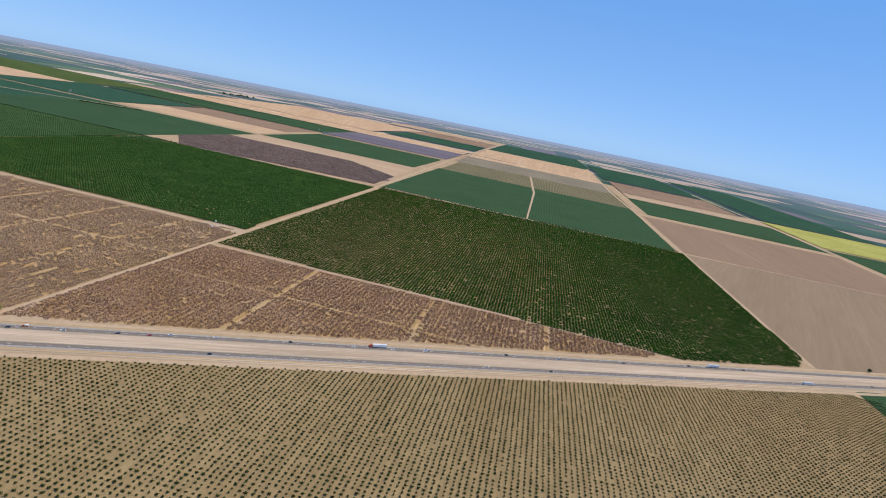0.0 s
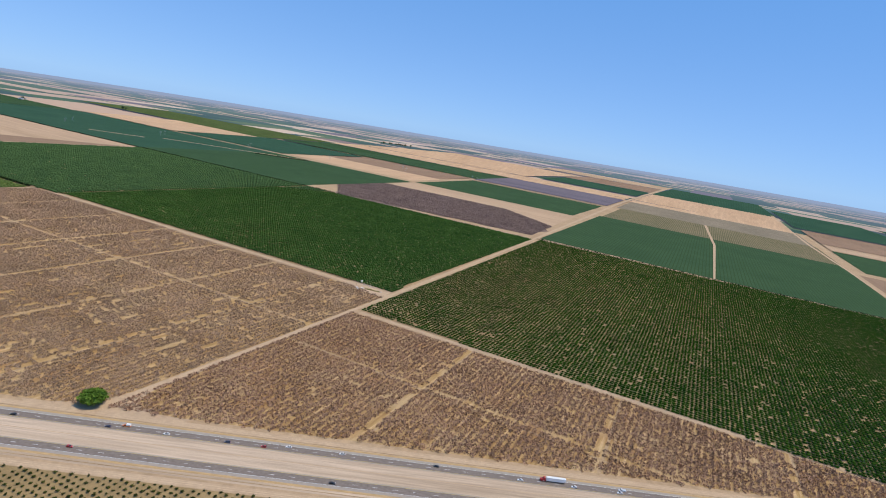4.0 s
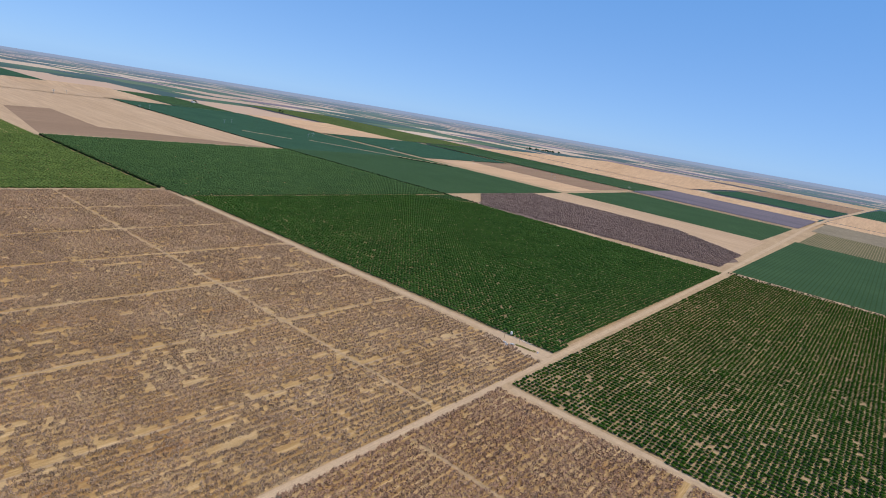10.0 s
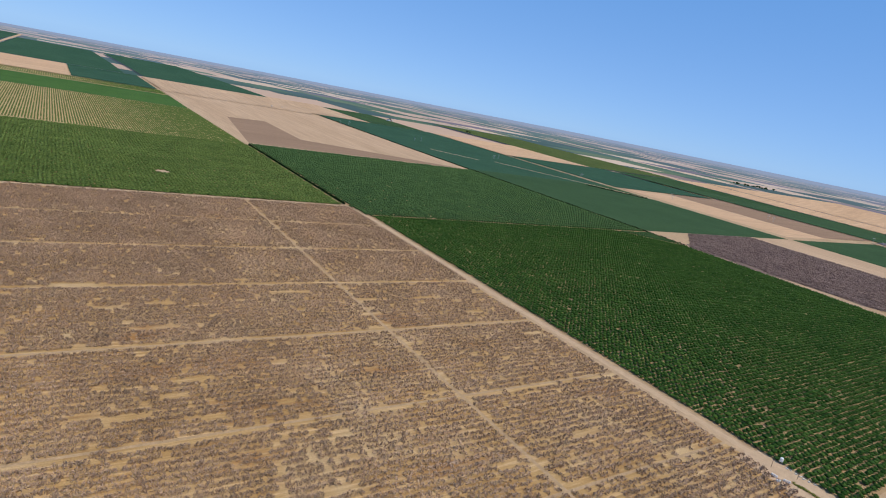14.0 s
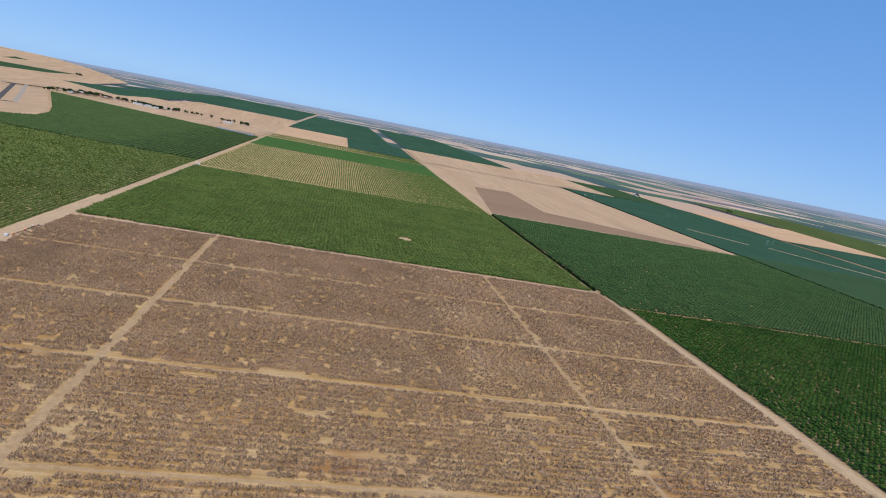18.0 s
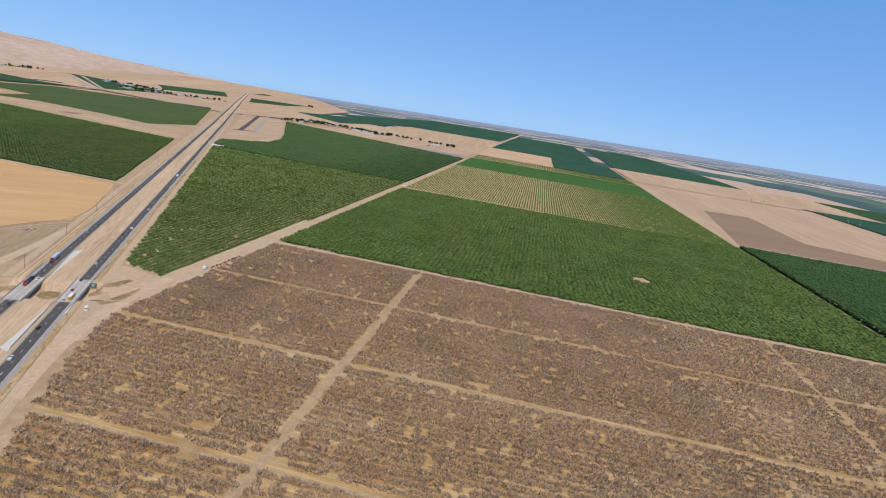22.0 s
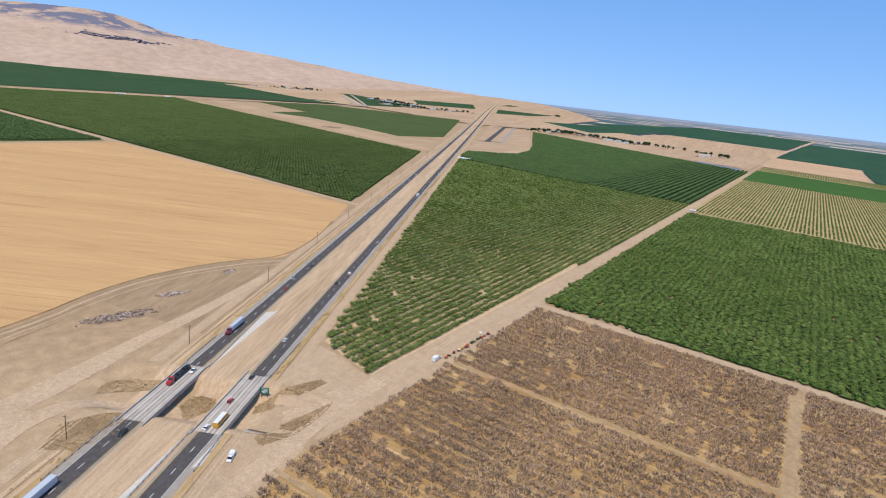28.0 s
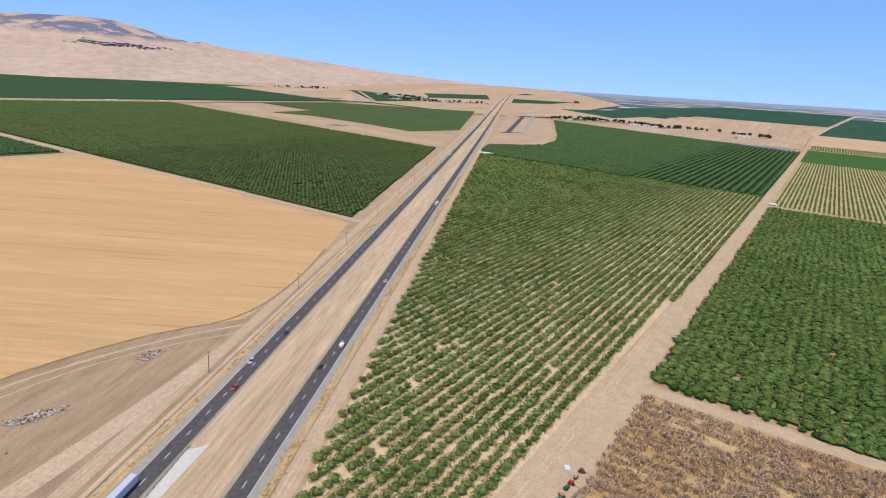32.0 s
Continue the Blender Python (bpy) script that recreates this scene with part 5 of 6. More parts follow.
def make_bus(name, label):
    t = thing(name, label, "bus", "traffic on the freeway")
    bm = bmesh.new()
    profile(bm, [(-5.4, 0.6), (-5.4, 2.9), (4.0, 2.9), (4.3, 1.9), (5.5, 1.7), (5.6, 0.6)], 2.4, 0.05)
    bmesh.ops.bevel(bm, geom=bm.edges[:], offset=0.07, segments=1, affect="EDGES")
    part("body", bm, BUS_YELLOW, t, "yellow body")
    bm = bmesh.new()
    box(bm, -0.75, 0, 2.9, 9.2, 2.25, 0.16, 0, 0.96)
    part("roof", bm, WHITE, t, "white roof")
    for k in range(9):
        for side in (-1, 1):
            bm = bmesh.new()
            box(bm, -4.9 + k * 1.0, side * 1.19, 1.95, 0.78, 0.06, 0.6)
            part("window", bm, GLASS, t)
    wheels(t, (-3.2, 4.3), 2.4, 0.48, 0.35)
    return t


def make_van(name, label, mat, category="van", group="traffic on the freeway", boxy=True):
    t = thing(name, label, category, group)
    bm = bmesh.new()
    profile(bm, [(-2.9, 0.35), (-2.9, 1.0), (1.2, 1.05), (2.7, 0.95), (2.9, 0.75), (2.9, 0.35)], 2.0, 0.04)
    part("body", bm, mat, t)
    bm = bmesh.new()
    profile(bm, [(0.2, 1.0), (0.35, 1.75), (1.3, 1.75), (1.95, 1.0)], 1.85, 0.12)
    part("cab", bm, GLASS, t, "dark cab windows")
    bm = bmesh.new()
    profile(bm, [(0.3, 1.74), (0.35, 1.82), (1.25, 1.82), (1.32, 1.74)], 1.65, 0.05)
    part("roof", bm, mat, t)
    if boxy:
        bm = bmesh.new()
        box(bm, -1.35, 0, 1.0, 3.0, 2.0, 1.25)
        bmesh.ops.bevel(bm, geom=bm.edges[:], offset=0.05, segments=1, affect="EDGES")
        part("cargo_box", bm, WHITE, t, "white cargo box")
    else:
        for side in (-1, 1):
            bm = bmesh.new()
            box(bm, -1.35, side * 0.95, 1.0, 3.0, 0.1, 0.42)
            part("bed_side", bm, mat, t)
        bm = bmesh.new()
        box(bm, -2.85, 0, 1.0, 0.1, 1.9, 0.42)
        part("tailgate", bm, mat, t)
    wheels(t, (-1.8, 1.9), 2.0, 0.4, 0.28)
    return t


# ---- traffic ----
FLEET = {
    "white_car": make_car("white_car", "white saloon car driving on the freeway", WHITE),
    "black_car": make_car("black_car", "black saloon car driving on the freeway", BLACK),
    "blue_car": make_car("blue_car", "dark blue saloon car driving on the freeway", NAVY),
    "red_car": make_car("red_car", "dark red hatchback driving on the freeway", RED, 4.3, 1.8, 1.5, "suv"),
    "silver_suv": make_car("silver_suv", "silver sport utility car on the freeway", SILVER, 4.8, 1.95, 1.75, "suv"),
    "black_suv": make_car("black_suv", "black sport utility car on the freeway", BLACK, 4.9, 1.95, 1.78, "suv"),
    "pickup": make_van("pickup", "white pickup truck driving on the freeway", WHITE, "pickup", boxy=False),
    "box_truck": make_van("box_truck", "orange-cabbed box truck with white box", ORANGE_PAINT, "truck"),
    "red_semi": make_semi("red_semi", "red semi truck pulling a white box trailer", RED, WHITE),
    "maroon_semi": make_semi("maroon_semi", "maroon semi truck pulling a grey box trailer", MAROON, BLUE_GREY),
    "flatbed": make_semi("flatbed", "bright red semi truck with dark load", RED, BLACK, True),
    "white_semi": make_semi("white_semi", "white semi truck pulling a blue-grey trailer", WHITE, BLUE_GREY),
    "bus": make_bus("school_bus", "yellow school bus with a white roof"),
}
OUT, IN = 18.7, 15.0
TRAFFIC = [  # kind, side (1 northbound), lane, metres along
    ("bus", 1, OUT, -852), ("white_car", 1, IN, -846), ("red_car", 1, IN, -869), ("black_car", 1, IN, -893), ("white_car", 1, IN, -940),
    ("black_car", 1, IN, -1049), ("box_truck", 1, OUT, -1074), ("white_car", 1, OUT, -1180), ("blue_car", 1, IN, -1330), ("white_semi", 1, OUT, -1454), ("silver_suv", 1, IN, -1785), ("white_car", 1, OUT, -2100),
    ("black_suv", -1, IN, -833), ("flatbed", -1, OUT, -884), ("white_car", -1, IN, -890), ("maroon_semi", -1, OUT, -946), ("red_car", -1, IN, -1021),
    ("silver_suv", -1, OUT, -1046), ("black_car", -1, IN, -1081), ("blue_car", -1, IN, -1293), ("red_car", -1, IN, -1384), ("black_car", -1, OUT, -1429), ("white_car", -1, OUT, -1944), ("pickup", -1, IN, -1660),
    ("silver_suv", -1, IN, -769), ("white_semi", -1, OUT, -790), ("pickup", 1, IN, -747), ("black_suv", 1, IN, -793),
    ("black_car", 1, IN, -218), ("blue_car", 1, IN, -150), ("box_truck", 1, OUT, -138), ("white_car", 1, IN, -107), ("blue_car", 1, IN, -62), ("red_car", 1, IN, -35), ("white_car", 1, OUT, -17),
    ("white_car", 1, OUT, 24), ("black_car", 1, OUT, 97), ("white_car", 1, IN, 163), ("red_semi", 1, OUT, 190), ("white_car", 1, IN, 206), ("pickup", 1, OUT, 246), ("white_car", 1, IN, 243), ("black_car", 1, OUT, 344), ("silver_suv", 1, IN, 412), ("white_semi", 1, OUT, 650), ("black_car", 1, IN, 700), ("black_car", 1, OUT, 610),
    ("red_car", -1, IN, -160), ("black_car", -1, OUT, 22), ("white_car", -1, IN, 307), ("black_car", -1, OUT, 385), ("white_car", -1, OUT, 569), ("white_semi", -1, OUT, 780), ("black_car", -1, IN, 908), ("blue_car", 1, IN, 505), ("white_car", -1, IN, -420), ("black_suv", 1, OUT, -470), ("silver_suv", 1, IN, -600),
]
used = set()
for kind, side, lane, s in TRAFFIC:
    turn = FW_TURN + (math.pi if side > 0 else 0.0)
    x, y = fw(s, side * lane)
    on_deck = BRIDGE[0] < s < BRIDGE[1]
    spot = Vector(((x * K), (y * K), 0.25 * K)) if on_deck else ground_at(x, y, 0.225)
    pose_m = Matrix.Translation(spot) @ Matrix.Rotation(turn, 4, "Z")
    if kind in used:
        c = copy_thing(FLEET[kind], pose_m)
    else:
        FLEET[kind].matrix_basis = pose_m @ Matrix.Scale(K, 4)
        used.add(kind)

# ---- lane dashes ----
DASH = bmesh.new()
box(DASH, 0, 0, 0, 3.66, 0.24, 0.02)
dash_mesh = bpy.data.meshes.new("dash")
DASH.to_mesh(dash_mesh)
DASH.free()
dash_mesh.materials.append(PAINT)
for side in (1, -1):
    holder = tagged(new("lane_dashes"), "white dashed lane line", "marking", kind="structure")
    far_v, far_f = [], []
    for k in range(-110, 75):
        s = k * 14.63 + (3.0 if side > 0 else 8.5)
        if BRIDGE[0] - 4 < s < BRIDGE[1] + 4:
            continue
        p = ground_at(*fw(s, side * 16.9), 0.225)
        if -1250 < s < -600 or -120 < s < 400:
            ob = new("dash", dash_mesh)
            ob.parent = holder
            ob.matrix_basis = Matrix.Translation(p) @ Matrix.Rotation(FW_TURN, 4, "Z") @ Matrix.Scale(K, 4)
        else:
            ca, sa = FD[0] * 1.83 * K, FD[1] * 1.83 * K
            na, nb = FN[0] * 0.14 * K, FN[1] * 0.14 * K
            i = len(far_v)
            far_v += [(p.x - ca - na, p.y - sa - nb, p.z + 0.02), (p.x + ca - na, p.y + sa - nb, p.z + 0.02), (p.x + ca + na, p.y + sa + nb, p.z + 0.02), (p.x - ca + na, p.y - sa + nb, p.z + 0.02)]
            far_f.append((i, i + 1, i + 2, i + 3))
    rest = tagged(new("dashes", mesh_from("dashes", far_v, far_f, PAINT)), kind="stuff")
    rest.parent = holder


# ---- bridges ----
DECK = plain("worn concrete deck", (0.46, 0.40, 0.335), 0.85, 0.25, 0, 0.15, 0.12)


WORN = plain("rubber-darkened concrete", (0.35, 0.305, 0.255), 0.85, 0.25, 0, 0.25, 0.2)


def bridge(side, label):
    b = thing("bridge", label, "bridge", "freeway bridges")
    s0, s1 = BRIDGE[0] - 2, BRIDGE[1] + 2
    mid, long = (s0 + s1) / 2, s1 - s0
    bm = bmesh.new()
    box(bm, 0, 0, -0.75, long, 12.6, 1.45)
    part("deck", bm, DECK, b, "pale worn concrete deck")
    for e in (-1, 1):
        bm = bmesh.new()
        box(bm, 0, e * 6.15, 0.7, long + 6, 0.35, 0.85)
        part("parapet", bm, CONCRETE, b)
        bm = bmesh.new()
        box(bm, e * (long / 2 - 5.5), 0, -5.2, 1.2, 12.2, 4.45)
        part("abutment", bm, CONCRETE, b)
    for px in (-5.5, 5.5):
        bm = bmesh.new()
        box(bm, px, 0, -1.3, 1.0, 11.4, 0.6)
        part("pier_cap", bm, CONCRETE, b)
        for py in (-4.2, 0, 4.2):
            bm = bmesh.new()
            rod(bm, (px, py, -5.4), (px, py, -1.25), 0.45, 0.45, 12)
            part("column", bm, CONCRETE, b)
    for lane in (-3.9, 0.0, 3.9):
        bm = bmesh.new()
        box(bm, 0, lane, 0.7, long, 0.16, 0.02)
        part("line", bm, PAINT, b)
    for lane in (-2.9, -1.1, 1.1, 2.9):
        bm = bmesh.new()
        box(bm, 0, lane, 0.7, long, 0.75, 0.006)
        part("wheel_wear", bm, WORN, b, "darkened wheel path")
    x, y = fw(mid, side * 16.9)
    b.matrix_basis = Matrix.Translation((x * K, y * K, -0.48 * K)) @ Matrix.Rotation(FW_TURN, 4, "Z") @ Matrix.Scale(K, 4)
    return b


bridge(1, "concrete freeway bridge over the dirt track")
bridge(-1, "concrete freeway bridge with low parapets")


# ---- guard rails and paved gores by the bridges ----
def guard_rail(s0, s1, o0, o1):
    g = thing("guard_rail", "galvanised guard rail on wooden posts by the bridge", "guard rail", "guard rails")
    a, b = Vector((*fw(s0, o0), 0)), Vector((*fw(s1, o1), 0))
    n = max(2, int((b - a).length / 3.8))
    bm = bmesh.new()
    rod(bm, a + Vector((0, 0, 0.95)), b + Vector((0, 0, 0.95)), 0.16, 0.16, 6)
    part("rail", bm, STEEL, g)
    for k in range(n + 1):
        p = a.lerp(b, k / n)
        bm = bmesh.new()
        box(bm, p.x, p.y, 0.1, 0.28, 0.28, 1.0)
        part("post", bm, TIMBER, g)
    g.matrix_basis = Matrix.Scale(K, 4)
    return g


guard_rail(-978, -897, -12.2, -9.7)
guard_rail(-762, -843, 9.8, 9.9)
guard_rail(-940, -897, 24.0, 23.6)
guard_rail(-843, -800, -24.0, -24.4)
guard_rail(-843, -818, 23.6, 24.4)
guard_rail(-932, -897, -23.8, -23.5)
PALE = plain("pale paved apron", (0.60, 0.545, 0.46), 0.9, 0.2, 0, 0.1, 0.6)
for pts in ([(-981, -5.6), (-976, -12.2), (-897, -9.5), (-897, -9.2)], [(-762, 4.2), (-757, 9.6), (-843, 10.0), (-843, 9.6)], [(-820, 22), (-822, 25.2), (-843, 24), (-843, 23.4)]):
    corners = [fw(s, o) for s, o in pts]
    polygon("pavement", corners, PALE, 0.70, "pale concrete apron beside the bridge approach", "pavement")


# ---- sign, poles ----
def road_sign(x, y):
    g = thing("road_sign", "green freeway guide sign on two posts", "road sign")
    bm = bmesh.new()
    box(bm, 0, 0, 2.2, 0.12, 4.6, 3.4)
    bmesh.ops.bevel(bm, geom=bm.edges[:], offset=0.05, segments=1, affect="EDGES")
    panel = part("panel", bm, plain("sign green", (0.01, 0.16, 0.115), 0.5, 0.4), g, "green reflective panel")
    for z, w in ((4.7, 3.0), (4.0, 2.4), (3.2, 3.2), (2.6, 1.6)):
        bm = bmesh.new()
        box(bm, 0.075, 0, z, 0.02, w, 0.34)
        part("writing_bar", bm, WHITE, panel)
    for e in (-1.5, 1.5):
        bm = bmesh.new()
        box(bm, -0.12, e, 0, 0.18, 0.18, 5.4)
        part("post", bm, TIMBER, g)
    return stand(g, x, y, FW_TURN + 0.1)


road_sign(-641, -689)


def utility_pole(tall=11.5):
    g = thing("utility_pole", "weathered wooden utility pole with one crossarm", "utility pole", "poles along the freeway")
    bm = bmesh.new()
    rod(bm, (0, 0, -0.5), (0, 0, tall), 0.19, 0.12, 10)
    part("pole", bm, TIMBER, g)
    bm = bmesh.new()
    box(bm, 0, 0, tall - 0.9, 0.12, 2.4, 0.14)
    arm = part("crossarm", bm, TIMBER, g)
    for y in (-1.05, 0.35, 1.05):
        bm = bmesh.new()
        rod(bm, (0, y, tall - 0.76), (0, y, tall - 0.5), 0.06, 0.03, 8)
        part("insulator", bm, STEEL, arm)
    return g


POLES = [-824, -919, -1032, -1149, -1262, -1377, -1490, -1605, -1720, -1835, -1950, -2065]
first_pole = stand(utility_pole(), *fw(POLES[0], -33), FW_TURN)
pole_at = []
for s in POLES:
    if s != POLES[0]:
        copied(first_pole, *fw(s, -33), FW_TURN)
    pole_at.append(ground_at(*fw(s, -33)))
for y_off in (-1.05, 1.05):
    wire = bpy.data.curves.new("wire", "CURVE")
    wire.dimensions, wire.bevel_depth = "3D", 0.012
    for a, b in zip(pole_at, pole_at[1:]):
        sp = wire.splines.new("POLY")
        sp.points.add(8)
        for k in range(9):
            p = a.lerp(b, k / 8)
            sag = 1.1 * 4 * (k / 8) * (1 - k / 8)
            sp.points[k].co = (p.x + FN[0] * y_off * K, p.y + FN[1] * y_off * K, (11.1 - sag) * K, 1)
    w = new("wire", wire)
    w.data.materials.append(STEEL)
    tagged(w, "thin sagging overhead wire between the poles", "wire")


# ---- trees by themselves ----
TREE_LEAF = canopy("roadside tree leaves", (0.075, 0.15, 0.02), (0.16, 0.265, 0.04), 0.6)
FARM_LEAF = canopy("farm tree leaves", (0.02, 0.045, 0.018), (0.05, 0.085, 0.03), 0.6)
BARK = plain("tree bark", (0.12, 0.085, 0.06), 0.95, 0.1, 0, 0.3, 3.0)


def make_tree(name, label, leaf, radius, height, lumps, flakes, seed, group=""):
    g = thing(name, label, "tree", group)
    rg = np.random.default_rng(seed)
    bm = bmesh.new()
    rod(bm, (0, 0, -0.3), (0.1, 0, height * 0.35), radius * 0.09, radius * 0.06, 8)
    for k in range(5):
        a = k * 1.257 + 0.3
        rod(bm, (0.1, 0, height * 0.3), (math.cos(a) * radius * 0.55, math.sin(a) * radius * 0.55, height * 0.66), radius * 0.05, radius * 0.02, 6)
    part("trunk", bm, BARK, g)
    verts, faces, base = [], [], 0
    for k in range(lumps):
        v, f = leafy(rg, flakes, 0.6, 0.3, 1.0)
        d = rg.normal(size=3)
        d /= np.linalg.norm(d)
        at = d * [radius * 0.62, radius * 0.62, height * 0.25] * rg.uniform(0.3, 1.0)
        size = radius * rg.uniform(0.34, 0.5)
        verts.append((v - [0, 0, 0.9]) * size + at + [0, 0, height * 0.57])
        faces.append(f + base)
        base += len(v)
    me = mesh_from("crown", np.concatenate(verts), np.concatenate(faces), leaf)
    crown = new("crown", me)
    crown.parent = g
    return g


stand(make_tree("tree", "round bright green tree beside the dirt road", TREE_LEAF, 10.4, 11.5, 70, 90, 31), -17, -356)
stand(make_tree("tree", "small dark green tree beside the freeway", FARM_LEAF, 4.0, 6.5, 14, 30, 32), 1009, 153)

# ---- orchard trees nearest the flight, each by itself ----
def crown_tree(name, label, category, group, trunk_mat, leaf_mat, kv, kf, radius, height, stem):
    g = thing(name, label, category, group)
    bm = bmesh.new()
    rod(bm, (0, 0, -0.1), (0.1, 0.05, stem), 0.16, 0.11, 6)
    for k in range(3):
        a = k * 2.1 + 0.4
        rod(bm, (0.1, 0.05, stem * 0.9), (math.cos(a) * radius * 0.4, math.sin(a) * radius * 0.4, stem + height * 0.3), 0.09, 0.04, 5)
    part("trunk", bm, trunk_mat, g)
    crown = new("crown", mesh_from("crown", kv * [radius, radius, height / kv[:, 2].max()], kf, leaf_mat))
    crown.parent = g
    return g


tr = np.random.default_rng(91)
for spots, shapes, name, label, group, bark, leaf, radius, height, stem in (
        (CLOSE_LEAFY, [leafy(tr, 110, 0.7, 0.19, 0.85) for _ in range(6)], "orchard_tree", "low round green orchard tree on pale sandy soil", "row orchard trees", BARK, ROW_GREEN, 2.75, 3.2, 0.7),
        (CLOSE_DEAD, [bare_dome(tr, 150, 0.66) for _ in range(6)], "dead_tree", "leafless grey-brown dead orchard tree on ochre soil", "dead orchard trees", TIMBER, DEADWOOD, 3.5, 3.0, 0.9)):
    first = []
    for k, (x, y) in enumerate(spots):
        turn, size = tr.uniform(0, 6.28), tr.uniform(0.8, 1.2)
        spot = Matrix.Translation(ground_at(x, y, 0.06)) @ Matrix.Rotation(turn, 4, "Z")
        if k < len(shapes):
            first.append(crown_tree(name, label, "tree", group, bark, leaf, *shapes[k], radius, height, stem))
            first[k].matrix_basis = spot @ Matrix.Scale(K, 4)
        else:
            copy_thing(first[k % len(shapes)], spot @ Matrix.Scale(size, 4))

# ---- far farms ----
FARM = [make_tree("tree", "dark green shade tree by the farm", FARM_LEAF, rad, tall, 12, 14, 40 + k, "farm trees") for k, (rad, tall) in enumerate(((12, 18), (9, 14), (7, 11)))]
spots = []
rf = np.random.default_rng(77)
for x0, y0, x1, y1, n, wob in ((-3347, -941, -3296, -788, 16, 20), (-3121, -1676, -3460, -1617, 26, 18), (-3205, -1633, -3400, -1540, 20, 22), (-3400, -1600, -3393, -1372, 34, 18), (-3393, -1372, -3290, -1243, 34, 18), (-3290, -1243, -3406, -1160, 26, 14), (-3356, -1125, -3395, -970, 10, 5), (-4033, -3474, -3918, -2904, 34, 30), (-3546, -2948, -3671, -2731, 24, 30), (-3671, -2731, -4029, -2526, 18, 30), (-3560, -4060, -4220, -4080, 14, 20), (-3600, 1640, -3660, 1670, 5, 14), (-3740, 2400, -3720, 2440, 4, 8), (-2830, 4720, -2640, 5230, 22, 30), (-5780, -2640, -5830, -2590, 5, 12)):
    for k in range(n):
        u = rf.random()
        spots.append((x0 + (x1 - x0) * u + rf.normal(0, wob * 0.4), y0 + (y1 - y0) * u + rf.normal(0, wob * 0.4)))
for k, (x, y) in enumerate(spots):
    src = FARM[k % 3]
    if k < 3:
        stand(src, x, y, rf.uniform(0, 6))
    else:
        copied(src, x, y, rf.uniform(0, 6))

WALL_WHITE = plain("white farm wall", (0.68, 0.66, 0.62), 0.8, 0.2)
WALL_TAN = plain("tan farm wall", (0.45, 0.37, 0.28), 0.85, 0.2)
ROOF_GREY = plain("grey sheet roof", (0.42, 0.43, 0.44), 0.5, 0.4)
ROOF_BROWN = plain("brown tiled roof", (0.30, 0.14, 0.10), 0.85, 0.2)


def make_house(name, label, wall, roof, sx, sy, h, category="house"):
    g = thing(name, label, category, "farm buildings")
    bm = bmesh.new()
    box(bm, 0, 0, -0.2, sx, sy, h + 0.2)
    part("wall", bm, wall, g)
    bm = bmesh.new()
    profile(bm, [(-sx / 2 - 0.5, h), (0, h + sx * 0.22), (sx / 2 + 0.5, h), (sx / 2 + 0.5, h - 0.25), (-sx / 2 - 0.5, h - 0.25)], sy + 1)
    part("roof", bm, roof, g)
    for k in (-1, 1):
        for side in (-1, 1):
            bm = bmesh.new()
            box(bm, side * sx / 2, k * sy * 0.27, 0.9, 0.12, sy * 0.16, 1.3)
            part("window", bm, GLASS, g)
    bm = bmesh.new()
    box(bm, sx / 2, 0, 0, 0.14, 1.2, 2.1)
    part("door", bm, TIMBER, g)
    return g


HOUSES = [make_house("house", "small tan farmhouse with a brown roof", WALL_TAN, ROOF_BROWN, 11, 17, 3.4), make_house("house", "white farmhouse with a grey roof", WALL_WHITE, ROOF_GREY, 12, 20, 3.6), make_house("shed", "long white farm shed with sheet roof", WALL_WHITE, ROOF_GREY, 18, 42, 5.5, "shed")]
spots = []
for x0, y0, x1, y1, n, wob in ((-3060, -905, -3260, -840, 4, 30), (-3121, -1660, -3400, -1600, 7, 22), (-3390, -1560, -3300, -1250, 20, 24), (-3280, -1243, -3390, -1170, 10, 18), (-4020, -3440, -3930, -2930, 26, 60), (-3546, -2960, -3671, -2740, 20, 60), (-3671, -2740, -4029, -2540, 16, 50), (-3350, -4000, -4100, -4130, 10, 20), (-3600, 1640, -3650, 1660, 3, 20)):
    for k in range(n):
        u = rf.random()
        spots.append((x0 + (x1 - x0) * u + rf.normal(0, wob * 0.5), y0 + (y1 - y0) * u + rf.normal(0, wob * 0.5)))
for k, (x, y) in enumerate(spots):
    i = (0, 0, 1, 0, 2)[k % 5] if k > 2 else k
    if k < 3:
        stand(HOUSES[i], x, y, rf.choice([0, 1.57, 0.3]))
    else:
        copied(HOUSES[i], x, y, rf.choice([0, 1.57, 0.3]))
long_shed = make_house("shed", "long low white shed beside the freeway orchard", WALL_WHITE, plain("white sheet roof", (0.72, 0.72, 0.71), 0.5, 0.3), 7, 30, 3.0, "shed")
stand(long_shed, -1650, -1172, 0.1)
stand(make_house("shed", "small white pump shed at the orchard corner", WALL_WHITE, bpy.data.materials["white sheet roof"], 5, 9, 2.8, "shed"), -1532, -639, 0.2)
copied(long_shed, -1815, -2590, 0.2)
copied(long_shed, -1650, -2620, 1.2)

# ---- airstrip, pond, pale bits ----
ribbon("airstrip", [(-2260, -1385), (-3250, -1815)], 15, SHOULDER, 0.58, "pale taxiway beside the airstrip", "airstrip")
ribbon("airstrip", [(-2215, -1418), (-3150, -1822)], 18, ASPHALT, 0.6, "short dark paved airstrip", "airstrip")
ribbon("airstrip", [(-2265, -1395), (-2190, -1432)], 22, ASPHALT, 0.62, "dark paved apron of the airstrip", "airstrip")
